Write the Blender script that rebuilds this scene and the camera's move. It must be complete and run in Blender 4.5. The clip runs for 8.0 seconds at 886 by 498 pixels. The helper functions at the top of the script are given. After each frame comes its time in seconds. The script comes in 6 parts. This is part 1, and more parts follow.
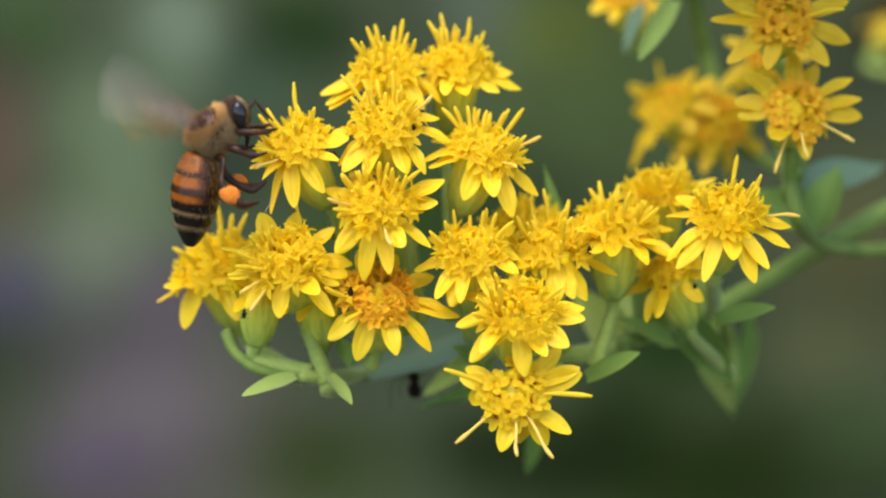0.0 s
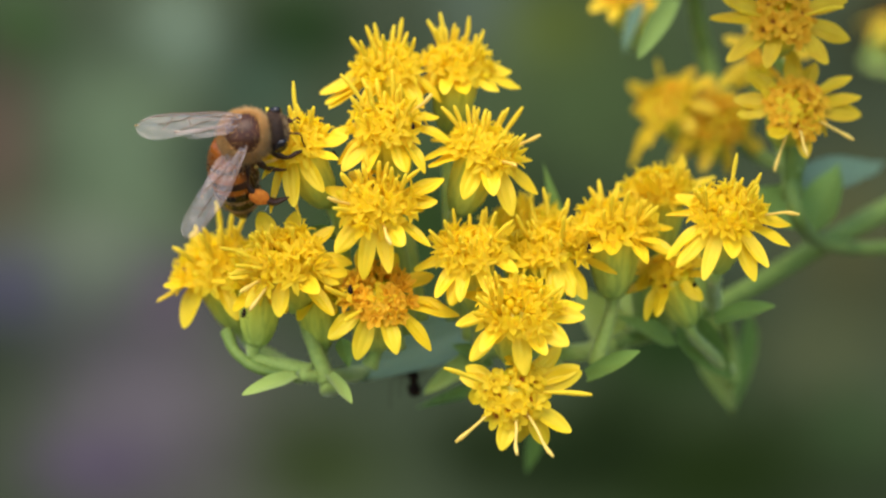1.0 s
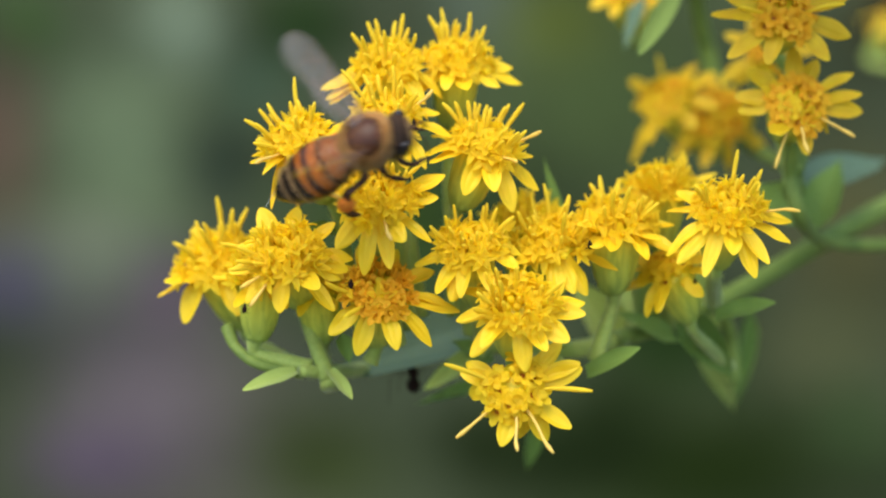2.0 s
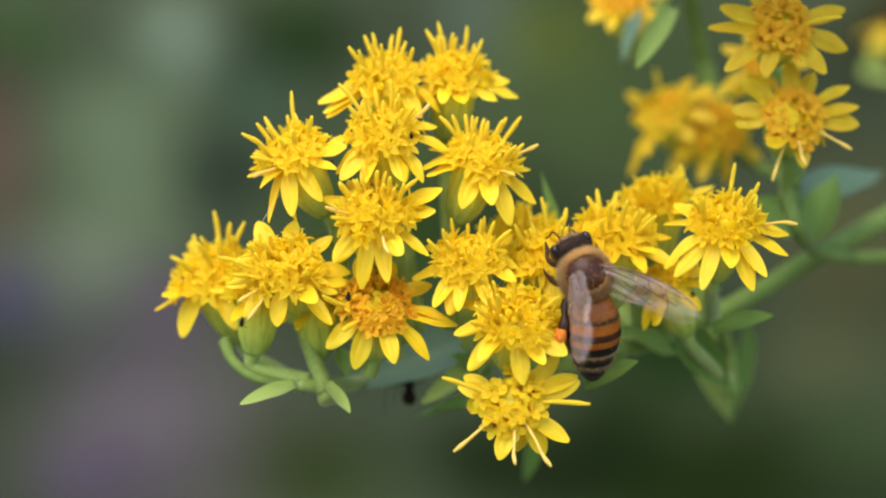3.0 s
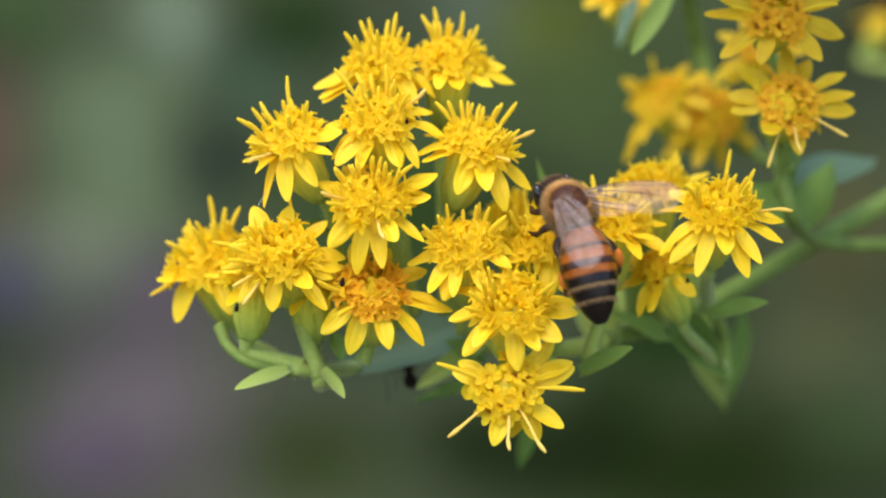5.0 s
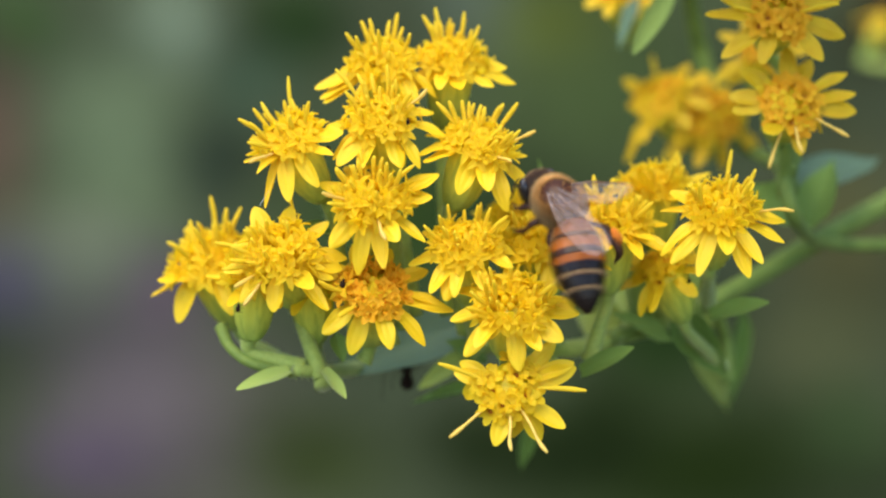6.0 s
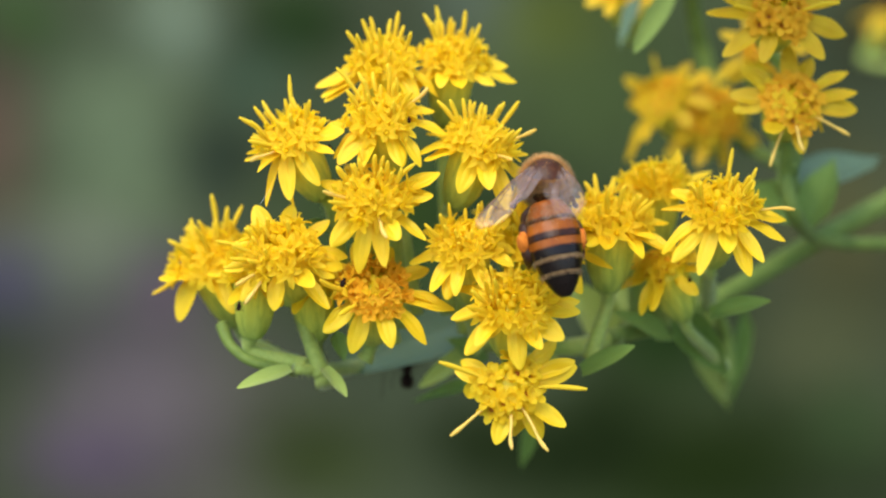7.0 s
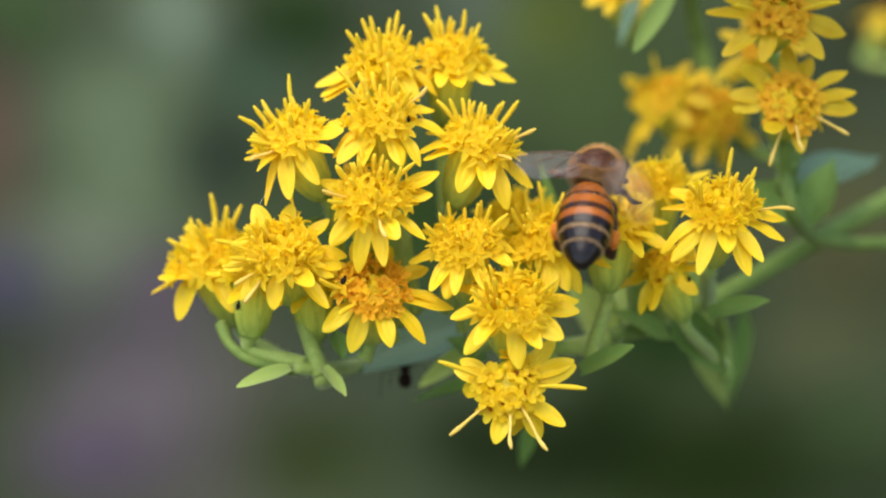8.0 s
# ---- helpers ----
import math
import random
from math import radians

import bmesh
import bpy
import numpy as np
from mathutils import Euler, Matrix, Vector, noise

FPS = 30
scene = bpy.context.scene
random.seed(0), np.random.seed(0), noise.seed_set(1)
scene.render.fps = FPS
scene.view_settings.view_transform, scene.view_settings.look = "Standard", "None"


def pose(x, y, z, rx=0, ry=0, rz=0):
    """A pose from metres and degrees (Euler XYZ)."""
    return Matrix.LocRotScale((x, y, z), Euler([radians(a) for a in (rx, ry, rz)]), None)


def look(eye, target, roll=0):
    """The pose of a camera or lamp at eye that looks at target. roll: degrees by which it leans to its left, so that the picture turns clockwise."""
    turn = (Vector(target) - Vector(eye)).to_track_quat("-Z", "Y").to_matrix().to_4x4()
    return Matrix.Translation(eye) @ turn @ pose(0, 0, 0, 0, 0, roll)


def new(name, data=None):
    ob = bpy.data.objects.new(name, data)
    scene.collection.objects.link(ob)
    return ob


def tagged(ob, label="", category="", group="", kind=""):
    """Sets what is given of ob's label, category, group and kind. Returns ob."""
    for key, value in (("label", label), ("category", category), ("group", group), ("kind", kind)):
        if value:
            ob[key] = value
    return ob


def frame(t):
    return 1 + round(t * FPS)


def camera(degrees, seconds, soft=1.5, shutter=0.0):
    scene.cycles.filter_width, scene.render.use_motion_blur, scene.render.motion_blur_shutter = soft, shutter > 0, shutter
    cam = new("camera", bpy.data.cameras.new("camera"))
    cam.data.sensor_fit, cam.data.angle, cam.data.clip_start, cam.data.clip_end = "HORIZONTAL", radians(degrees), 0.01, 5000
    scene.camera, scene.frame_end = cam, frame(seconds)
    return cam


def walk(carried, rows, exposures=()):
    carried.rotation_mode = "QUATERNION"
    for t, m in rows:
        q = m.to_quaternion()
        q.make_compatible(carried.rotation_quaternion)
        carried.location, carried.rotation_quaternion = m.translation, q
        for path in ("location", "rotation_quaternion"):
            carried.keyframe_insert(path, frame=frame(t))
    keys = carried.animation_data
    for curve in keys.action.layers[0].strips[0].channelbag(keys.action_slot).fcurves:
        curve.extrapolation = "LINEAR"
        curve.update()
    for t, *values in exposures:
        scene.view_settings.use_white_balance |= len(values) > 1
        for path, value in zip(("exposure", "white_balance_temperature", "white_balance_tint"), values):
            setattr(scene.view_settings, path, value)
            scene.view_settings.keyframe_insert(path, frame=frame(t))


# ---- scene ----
# The focal plane is VIEW's plane y = 0: x to the right, y away from the lens, z up the picture.
TILT = 14.0          # the lens looks this many degrees down
REACH = 0.172        # from the lens to the flowers in focus
STEP = 0.0000466375  # side of one step of the layout grid on the focal plane
VIEW = pose(0, 0, 0.86, -TILT, 0, 0)
EYE = VIEW @ pose(0, -REACH, 0, 90, 0, 0)

cam = camera(24.0, 8.0, soft=2.05, shutter=0.7)
cam.data.dof.use_dof = True
cam.data.dof.focus_distance = REACH - 0.0032
cam.data.dof.aperture_fstop = 14.0

# ---- light: a bright overcast day, the veiled sun high over the photographer's left shoulder
world = bpy.data.worlds.new("sky")
scene.world = world
world.use_nodes = True
sky = world.node_tree.nodes.new("ShaderNodeTexSky")
sky.sky_type, sky.sun_disc = "NISHITA", False
sky.sun_elevation, sky.sun_rotation = radians(67), radians(210)
back = world.node_tree.nodes["Background"]
world.node_tree.links.new(sky.outputs[0], back.inputs[0])
back.inputs[1].default_value = 0.15
lamp = bpy.data.lights.new("sun", "SUN")
lamp.energy, lamp.angle, lamp.color = 1.79, radians(58), (1.0, 0.915, 0.765)
sun = new("sun", lamp)
sun.matrix_world = look((-0.36, -0.62, 1.70 + 0.86), (0, 0, 0.86))
scene.view_settings.exposure = 1.25


# ---- materials
def material(name, build):
    m = bpy.data.materials.new(name)
    m.use_nodes = True
    build(m.node_tree, m.node_tree.nodes["Principled BSDF"], m.node_tree.nodes["Material Output"])
    return m


def node(tree, kind, **values):
    n = tree.nodes.new(kind)
    for key, value in values.items():
        if key in n.inputs:
            n.inputs[key].default_value = value
    return n


def noise_tex(tree, scale, detail=3.0, rough=0.55, stretch=None):
    co = tree.nodes.new("ShaderNodeTexCoord")
    n = node(tree, "ShaderNodeTexNoise", Scale=scale, Detail=detail, Roughness=rough)
    if stretch:
        mp = tree.nodes.new("ShaderNodeMapping")
        mp.inputs["Scale"].default_value = stretch
        tree.links.new(co.outputs["Object"], mp.inputs[0])
        tree.links.new(mp.outputs[0], n.inputs["Vector"])
    else:
        tree.links.new(co.outputs["Object"], n.inputs["Vector"])
    return n.outputs["Fac"]


def ramp(tree, fac, stops):
    r = tree.nodes.new("ShaderNodeValToRGB")
    els = r.color_ramp.elements
    while len(els) < len(stops):
        els.new(0.5)
    for e, (p, c) in zip(els, stops):
        e.position, e.color = p, (*c, 1)
    tree.links.new(fac, r.inputs[0])
    return r.outputs[0]


def mixed(tree, fac, a, b, mode="MIX"):
    m = tree.nodes.new("ShaderNodeMix")
    m.data_type, m.blend_type = "RGBA", mode
    for value, slot in ((fac, 0), (a, 6), (b, 7)):
        if isinstance(value, bpy.types.NodeSocket):
            tree.links.new(value, m.inputs[slot])
        elif slot == 0:
            m.inputs[0].default_value = value
        else:
            m.inputs[slot].default_value = (*value, 1)
    return m.outputs[2]


def bumped(tree, bsdf, height, strength, distance):
    b = node(tree, "ShaderNodeBump", Strength=strength, Distance=distance)
    tree.links.new(height, b.inputs["Height"])
    tree.links.new(b.outputs[0], bsdf.inputs["Normal"])


def thin(tree, bsdf, out, colour, share):
    """Lets part of the light through a thin petal or leaf."""
    tr = tree.nodes.new("ShaderNodeBsdfTranslucent")
    tree.links.new(colour, tr.inputs[0])
    mix = tree.nodes.new("ShaderNodeMixShader")
    mix.inputs[0].default_value = share
    tree.links.new(bsdf.outputs[0], mix.inputs[1])
    tree.links.new(tr.outputs[0], mix.inputs[2])
    tree.links.new(mix.outputs[0], out.inputs[0])


def random_of(tree):
    return tree.nodes.new("ShaderNodeObjectInfo").outputs["Random"]


def petal_like(low, high, spot, rough, share, stretch, scale):
    def build(tree, bsdf, out):
        base = ramp(tree, random_of(tree), [(0, low), (1, high)])
        blot = ramp(tree, noise_tex(tree, scale, 4), [(0.3, (0, 0, 0)), (0.75, (1, 1, 1))])
        col = mixed(tree, blot, base, spot)
        tree.links.new(col, bsdf.inputs["Base Color"])
        bsdf.inputs["Roughness"].default_value = rough
        bsdf.inputs["Specular IOR Level"].default_value = 0.35
        bumped(tree, bsdf, noise_tex(tree, 1.0, 2, 0.5, stretch), 0.35, 0.00012)
        thin(tree, bsdf, out, mixed(tree, 0.22, col, (1.0, 0.94, 0.36)), share)
    return build


PETAL = material("petal", petal_like((0.97, 0.76, 0.026), (0.98, 0.81, 0.045), (0.97, 0.715, 0.020), 0.44, 0.52, (0.9, 15.0, 1.0), 2.2))
FLORET = material("floret", petal_like((0.99, 0.835, 0.038), (0.99, 0.88, 0.085), (0.98, 0.785, 0.028), 0.5, 0.74, (1500, 1500, 500), 700))
FLORET_OLD = material("floret_old", petal_like((0.93, 0.56, 0.014), (0.96, 0.74, 0.03), (0.86, 0.42, 0.010), 0.55, 0.48, (1500, 1500, 500), 700))
THROAT = material("floret_throat", petal_like((0.46, 0.16, 0.010), (0.66, 0.28, 0.014), (0.36, 0.11, 0.008), 0.6, 0.2, (1500, 1500, 500), 700))
# Golden petals of older heads, with the rear plant's shade in the colour
PETAL_OLD_SHADED = material("petal_old_shaded", petal_like((0.80, 0.58, 0.013), (0.85, 0.66, 0.021), (0.74, 0.48, 0.010), 0.5, 0.45, (0.9, 15.0, 1.0), 2.2))
SPIKE = material("spike", petal_like((0.97, 0.76, 0.024), (0.98, 0.83, 0.05), (0.95, 0.66, 0.030), 0.5, 0.45, (1200, 1200, 400), 600))
STYLE = material("style", petal_like((0.95, 0.73, 0.12), (0.96, 0.80, 0.24), (0.92, 0.60, 0.12), 0.5, 0.4, (1200, 1200, 400), 600))


def cup_nodes(tree, bsdf, out):
    co = tree.nodes.new("ShaderNodeTexCoord")
    sep = tree.nodes.new("ShaderNodeSeparateXYZ")
    tree.links.new(co.outputs["Object"], sep.inputs[0])
    mr = node(tree, "ShaderNodeMapRange")
    mr.inputs["From Min"].default_value, mr.inputs["From Max"].default_value = -0.0056, 0.0002
    tree.links.new(sep.outputs[2], mr.inputs[0])
    along = ramp(tree, mr.outputs[0], [(0, (0.40, 0.54, 0.11)), (0.4, (0.70, 0.74, 0.11)), (0.8, (0.94, 0.86, 0.08)), (1, (0.96, 0.78, 0.02))])
    blot = ramp(tree, noise_tex(tree, 1.0, 3, 0.55, (1700, 1700, 260)), [(0.36, (0.74, 0.80, 0.70)), (0.54, (1.0, 1.0, 0.95)), (0.72, (1.06, 1.05, 0.98))])
    col = mixed(tree, 1.0, along, blot, "MULTIPLY")
    tree.links.new(col, bsdf.inputs["Base Color"])
    bsdf.inputs["Roughness"].default_value = 0.45
    bumped(tree, bsdf, noise_tex(tree, 1500, 3), 0.3, 0.0001)
    thin(tree, bsdf, out, col, 0.3)


CUP = material("flower_cup", cup_nodes)


def green(low, high, rough, gloss, share, sheen=0.05):
    def build(tree, bsdf, out):
        col = ramp(tree, noise_tex(tree, 420, 5), [(0.3, low), (0.7, high)])
        fine = ramp(tree, noise_tex(tree, 2600, 3), [(0.3, (0.85, 0.88, 0.82)), (0.7, (1.1, 1.08, 1.05))])
        col = mixed(tree, 1.0, col, fine, "MULTIPLY")
        tree.links.new(col, bsdf.inputs["Base Color"])
        bsdf.inputs["Roughness"].default_value = rough
        bsdf.inputs["Specular IOR Level"].default_value = gloss
        bsdf.inputs["Sheen Weight"].default_value = sheen
        bumped(tree, bsdf, noise_tex(tree, 1800, 4), 0.35, 0.00015)
        thin(tree, bsdf, out, col, share)
    return build


STEM = material("stem", green((0.34, 0.46, 0.090), (0.48, 0.58, 0.140), 0.55, 0.3, 0.3, 0.3))
# Stem green darkened for stems behind the heads; their shade is in the colour
GREEN_SHADED = material("branch", green((0.13, 0.20, 0.035), (0.21, 0.29, 0.055), 0.6, 0.3, 0.1))
LEAF = material("leaf", green((0.17, 0.29, 0.050), (0.26, 0.40, 0.088), 0.6, 0.3, 0.3))
LEAF_BLUE = material("leaf_bluish", green((0.10, 0.18, 0.105), (0.165, 0.26, 0.155), 0.5, 0.4, 0.25))


def plain(colour, second, scale, rough, bump=0.3, sheen=0.0, share=0.0):
    def build(tree, bsdf, out):
        col = ramp(tree, noise_tex(tree, scale, 4), [(0.3, colour), (0.7, second)])
        if share:
            each = tree.nodes.new("ShaderNodeNewGeometry").outputs["Random Per Island"]
            col = mixed(tree, 1.0, col, ramp(tree, each, [(0, (0.5, 0.46, 0.42)), (0.4, (0.95, 0.95, 0.95)), (1, (1.15, 1.15, 1.12))]), "MULTIPLY")
        tree.links.new(col, bsdf.inputs["Base Color"])
        bsdf.inputs["Roughness"].default_value = rough
        bsdf.inputs["Sheen Weight"].default_value = sheen
        bumped(tree, bsdf, noise_tex(tree, scale * 3, 3), bump, 0.00006)
        if share:
            thin(tree, bsdf, out, col, share)
    return build


CHITIN = material("bee_dark_shell", plain((0.016, 0.009, 0.006), (0.036, 0.018, 0.010), 1500, 0.65))
THORAX_SHELL = material("bee_thorax_shell", plain((0.036, 0.012, 0.005), (0.068, 0.022, 0.009), 1500, 0.36, 0.2))
FUZZ = material("bee_fuzz", plain((0.62, 0.32, 0.090), (0.82, 0.51, 0.185), 600, 0.7, 0.1, 0, 0.45))
FUZZ_PALE = material("bee_pale_fuzz", plain((0.50, 0.32, 0.14), (0.69, 0.49, 0.25), 600, 0.7, 0.1, 0, 0.35))
FUZZ_DARK = material("bee_dark_fuzz", plain((0.045, 0.020, 0.010), (0.13, 0.062, 0.026), 600, 0.7, 0.1, 0, 0.2))
LEG = material("bee_leg", plain((0.022, 0.009, 0.005), (0.060, 0.022, 0.010), 1400, 0.42))
EYE_SHELL = material("bee_eye", plain((0.008, 0.006, 0.007), (0.015, 0.011, 0.012), 3000, 0.15, 0.1))
POLLEN = material("pollen", plain((0.58, 0.135, 0.006), (0.72, 0.22, 0.012), 3200, 0.85, 0.9))


def abdomen_nodes(tree, bsdf, out):
    """Amber shell crossed by dark bands with uneven edges and tan felt bands; the bands' share is stored on the mesh."""
    at = tree.nodes.new("ShaderNodeAttribute")
    at.attribute_name = "bands"
    sep = tree.nodes.new("ShaderNodeSeparateColor")
    tree.links.new(at.outputs["Color"], sep.inputs[0])
    def jitter(socket, scale, much):
        a = node(tree, "ShaderNodeMath")
        a.operation = "MULTIPLY_ADD"
        tree.links.new(noise_tex(tree, scale, 4), a.inputs[0])
        a.inputs[1].default_value = much
        tree.links.new(socket, a.inputs[2])
        return a.outputs[0]
    amber = ramp(tree, noise_tex(tree, 700, 4), [(0.3, (0.20, 0.049, 0.006)), (0.7, (0.38, 0.106, 0.011))])
    tan = ramp(tree, noise_tex(tree, 2600, 4), [(0.3, (0.17, 0.095, 0.038)), (0.7, (0.30, 0.18, 0.080))])
    shell = mixed(tree, ramp(tree, jitter(sep.outputs[1], 2200, 0.5), [(0.60, (0, 0, 0)), (0.90, (1, 1, 1))]), amber, tan)
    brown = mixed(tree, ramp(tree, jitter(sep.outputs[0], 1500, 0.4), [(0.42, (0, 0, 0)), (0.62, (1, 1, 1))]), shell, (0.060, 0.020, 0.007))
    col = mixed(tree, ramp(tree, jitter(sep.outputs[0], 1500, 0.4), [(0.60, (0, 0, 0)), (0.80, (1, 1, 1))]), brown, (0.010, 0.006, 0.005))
    tree.links.new(col, bsdf.inputs["Base Color"])
    bsdf.inputs["Roughness"].default_value = 0.24
    bsdf.inputs["Specular IOR Level"].default_value = 0.25
    bumped(tree, bsdf, noise_tex(tree, 3200, 3), 0.18, 0.00005)


ABDOMEN = material("bee_abdomen_shell", abdomen_nodes)
BLACK = material("beetle_black", plain((0.007, 0.004, 0.003), (0.020, 0.010, 0.006), 2500, 0.75))
for m, gloss in ((LEG, 0.25), (CHITIN, 0.2), (BLACK, 0.08), (THORAX_SHELL, 0.22)):
    m.node_tree.nodes["Principled BSDF"].inputs["Specular IOR Level"].default_value = gloss
SILK = material("silk", plain((0.7, 0.7, 0.7), (0.8, 0.8, 0.8), 500, 0.3))


def wing_nodes(tree, bsdf, out):
    bsdf.inputs["Base Color"].default_value = (0.90, 0.73, 0.68, 1)
    bsdf.inputs["Roughness"].default_value = 0.4
    b = node(tree, "ShaderNodeBump", Strength=0.8, Distance=0.0003)
    tree.links.new(noise_tex(tree, 900, 3), b.inputs["Height"])
    clear = tree.nodes.new("ShaderNodeBsdfTransparent")
    clear.inputs[0].default_value = (0.95, 0.91, 0.88, 1)
    film = tree.nodes.new("ShaderNodeMixShader")
    film.inputs[0].default_value = 0.105
    tree.links.new(clear.outputs[0], film.inputs[1])
    tree.links.new(bsdf.outputs[0], film.inputs[2])
    gloss = node(tree, "ShaderNodeBsdfGlossy", Roughness=0.20)
    gloss.inputs[0].default_value = (1.0, 0.88, 0.84, 1)
    edge = node(tree, "ShaderNodeFresnel", IOR=1.28)
    for n in (bsdf, gloss, edge):
        tree.links.new(b.outputs[0], n.inputs["Normal"])
    mix = tree.nodes.new("ShaderNodeMixShader")
    tree.links.new(edge.outputs[0], mix.inputs[0])
    tree.links.new(film.outputs[0], mix.inputs[1])
    tree.links.new(gloss.outputs[0], mix.inputs[2])
    tree.links.new(mix.outputs[0], out.inputs[0])


WING = material("wing_membrane", wing_nodes)
VEIN = material("wing_vein", plain((0.10, 0.045, 0.02), (0.16, 0.08, 0.04), 900, 0.5))


# ---- setting: soil and the distant garden
def soil_nodes(tree, bsdf, out):
    col = ramp(tree, noise_tex(tree, 3.0, 8), [(0.3, (0.045, 0.038, 0.03)), (0.7, (0.10, 0.10, 0.05))])
    tree.links.new(col, bsdf.inputs["Base Color"])
    bsdf.inputs["Roughness"].default_value = 0.9
    bumped(tree, bsdf, noise_tex(tree, 40, 6), 0.6, 0.02)


def garden_nodes(tree, bsdf, out):
    """Soft patches of leaves and path, far out of focus, light and shade put into their colour: centre and half-widths
    in metres on the sheet, colour.
    """
    broad_patches = [
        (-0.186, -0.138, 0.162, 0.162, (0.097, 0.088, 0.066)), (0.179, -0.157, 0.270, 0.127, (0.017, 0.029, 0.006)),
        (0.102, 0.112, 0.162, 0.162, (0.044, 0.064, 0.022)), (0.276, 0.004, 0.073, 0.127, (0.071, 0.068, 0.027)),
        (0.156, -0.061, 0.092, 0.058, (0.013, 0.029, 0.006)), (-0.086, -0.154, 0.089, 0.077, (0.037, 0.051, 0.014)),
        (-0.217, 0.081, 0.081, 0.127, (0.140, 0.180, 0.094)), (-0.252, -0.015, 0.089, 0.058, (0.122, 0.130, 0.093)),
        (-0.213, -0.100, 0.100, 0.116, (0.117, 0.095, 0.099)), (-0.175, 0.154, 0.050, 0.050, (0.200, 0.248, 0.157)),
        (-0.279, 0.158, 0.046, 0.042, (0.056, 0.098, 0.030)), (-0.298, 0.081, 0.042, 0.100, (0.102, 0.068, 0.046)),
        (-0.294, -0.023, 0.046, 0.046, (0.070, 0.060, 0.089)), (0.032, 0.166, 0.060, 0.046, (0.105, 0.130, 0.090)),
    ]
    # smaller patches; the dark ones put shaded gaps into the colour
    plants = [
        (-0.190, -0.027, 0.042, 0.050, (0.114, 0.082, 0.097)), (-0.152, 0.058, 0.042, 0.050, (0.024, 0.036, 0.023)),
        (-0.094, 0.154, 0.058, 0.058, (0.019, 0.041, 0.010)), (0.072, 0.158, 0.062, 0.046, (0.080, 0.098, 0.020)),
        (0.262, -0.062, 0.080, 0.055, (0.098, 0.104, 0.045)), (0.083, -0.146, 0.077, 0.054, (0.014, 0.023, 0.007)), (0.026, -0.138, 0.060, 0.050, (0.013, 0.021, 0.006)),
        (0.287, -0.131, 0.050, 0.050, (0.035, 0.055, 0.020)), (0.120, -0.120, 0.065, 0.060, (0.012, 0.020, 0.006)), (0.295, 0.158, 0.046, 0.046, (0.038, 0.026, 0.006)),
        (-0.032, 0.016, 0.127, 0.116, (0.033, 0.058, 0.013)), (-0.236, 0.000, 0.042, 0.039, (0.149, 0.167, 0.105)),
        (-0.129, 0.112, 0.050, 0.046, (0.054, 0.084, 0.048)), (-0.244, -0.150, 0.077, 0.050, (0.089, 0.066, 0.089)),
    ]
    co = tree.nodes.new("ShaderNodeTexCoord")
    wob = node(tree, "ShaderNodeTexNoise", Scale=7.0, Detail=3.0)
    tree.links.new(co.outputs["Object"], wob.inputs["Vector"])
    sway = tree.nodes.new("ShaderNodeVectorMath")
    sway.operation = "MULTIPLY_ADD"
    tree.links.new(wob.outputs["Color"], sway.inputs[0])
    sway.inputs[1].default_value, sway.inputs[2].default_value = (0.024, 0, 0.024), (-0.012, 0, -0.012)
    where = tree.nodes.new("ShaderNodeVectorMath")
    where.operation = "ADD"
    tree.links.new(co.outputs["Object"], where.inputs[0])
    tree.links.new(sway.outputs[0], where.inputs[1])
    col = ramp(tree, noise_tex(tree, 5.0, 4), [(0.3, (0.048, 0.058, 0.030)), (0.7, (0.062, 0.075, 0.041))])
    for x, z, wide, tall, colour in broad_patches + plants:
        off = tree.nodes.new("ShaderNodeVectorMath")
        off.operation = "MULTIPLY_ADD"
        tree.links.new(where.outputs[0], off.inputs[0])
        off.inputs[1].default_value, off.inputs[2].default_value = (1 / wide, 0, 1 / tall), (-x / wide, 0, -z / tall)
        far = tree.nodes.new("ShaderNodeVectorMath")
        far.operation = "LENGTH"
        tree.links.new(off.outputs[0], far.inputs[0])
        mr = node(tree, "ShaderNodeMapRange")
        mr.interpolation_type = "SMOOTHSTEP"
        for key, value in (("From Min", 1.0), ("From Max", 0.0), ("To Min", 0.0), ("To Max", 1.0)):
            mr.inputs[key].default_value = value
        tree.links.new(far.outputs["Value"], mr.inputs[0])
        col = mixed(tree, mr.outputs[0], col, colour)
    leafy = ramp(tree, noise_tex(tree, 60, 5), [(0.3, (0.8, 0.8, 0.8)), (0.7, (1.2, 1.2, 1.2))])
    col = mixed(tree, 1.0, col, leafy, "MULTIPLY")
    tree.links.new(col, bsdf.inputs["Base Color"])
    bsdf.inputs["Roughness"].default_value = 1.0
    bsdf.inputs["Specular IOR Level"].default_value = 0.0


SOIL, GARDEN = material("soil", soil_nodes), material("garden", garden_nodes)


def finish(name, bm, mats, parent=None, smooth=True):
    me = bpy.data.meshes.new(name)
    bm.normal_update()
    bm.to_mesh(me)
    bm.free()
    for m in mats if isinstance(mats, (list, tuple)) else [mats]:
        me.materials.append(m)
    if smooth:
        me.polygons.foreach_set("use_smooth", [True] * len(me.polygons))
    ob = new(name, me)
    ob.parent = parent
    return ob


def part(name, bm, mats, parent, label=""):
    return tagged(finish(name, bm, mats, parent), label)


def piece(name, mesh, parent, m):
    """A part that shares its mesh with others like it."""
    ob = new(name, mesh)
    ob.parent, ob.matrix_basis = parent, m
    return ob


bm = bmesh.new()
bmesh.ops.create_grid(bm, x_segments=40, y_segments=40, size=60)
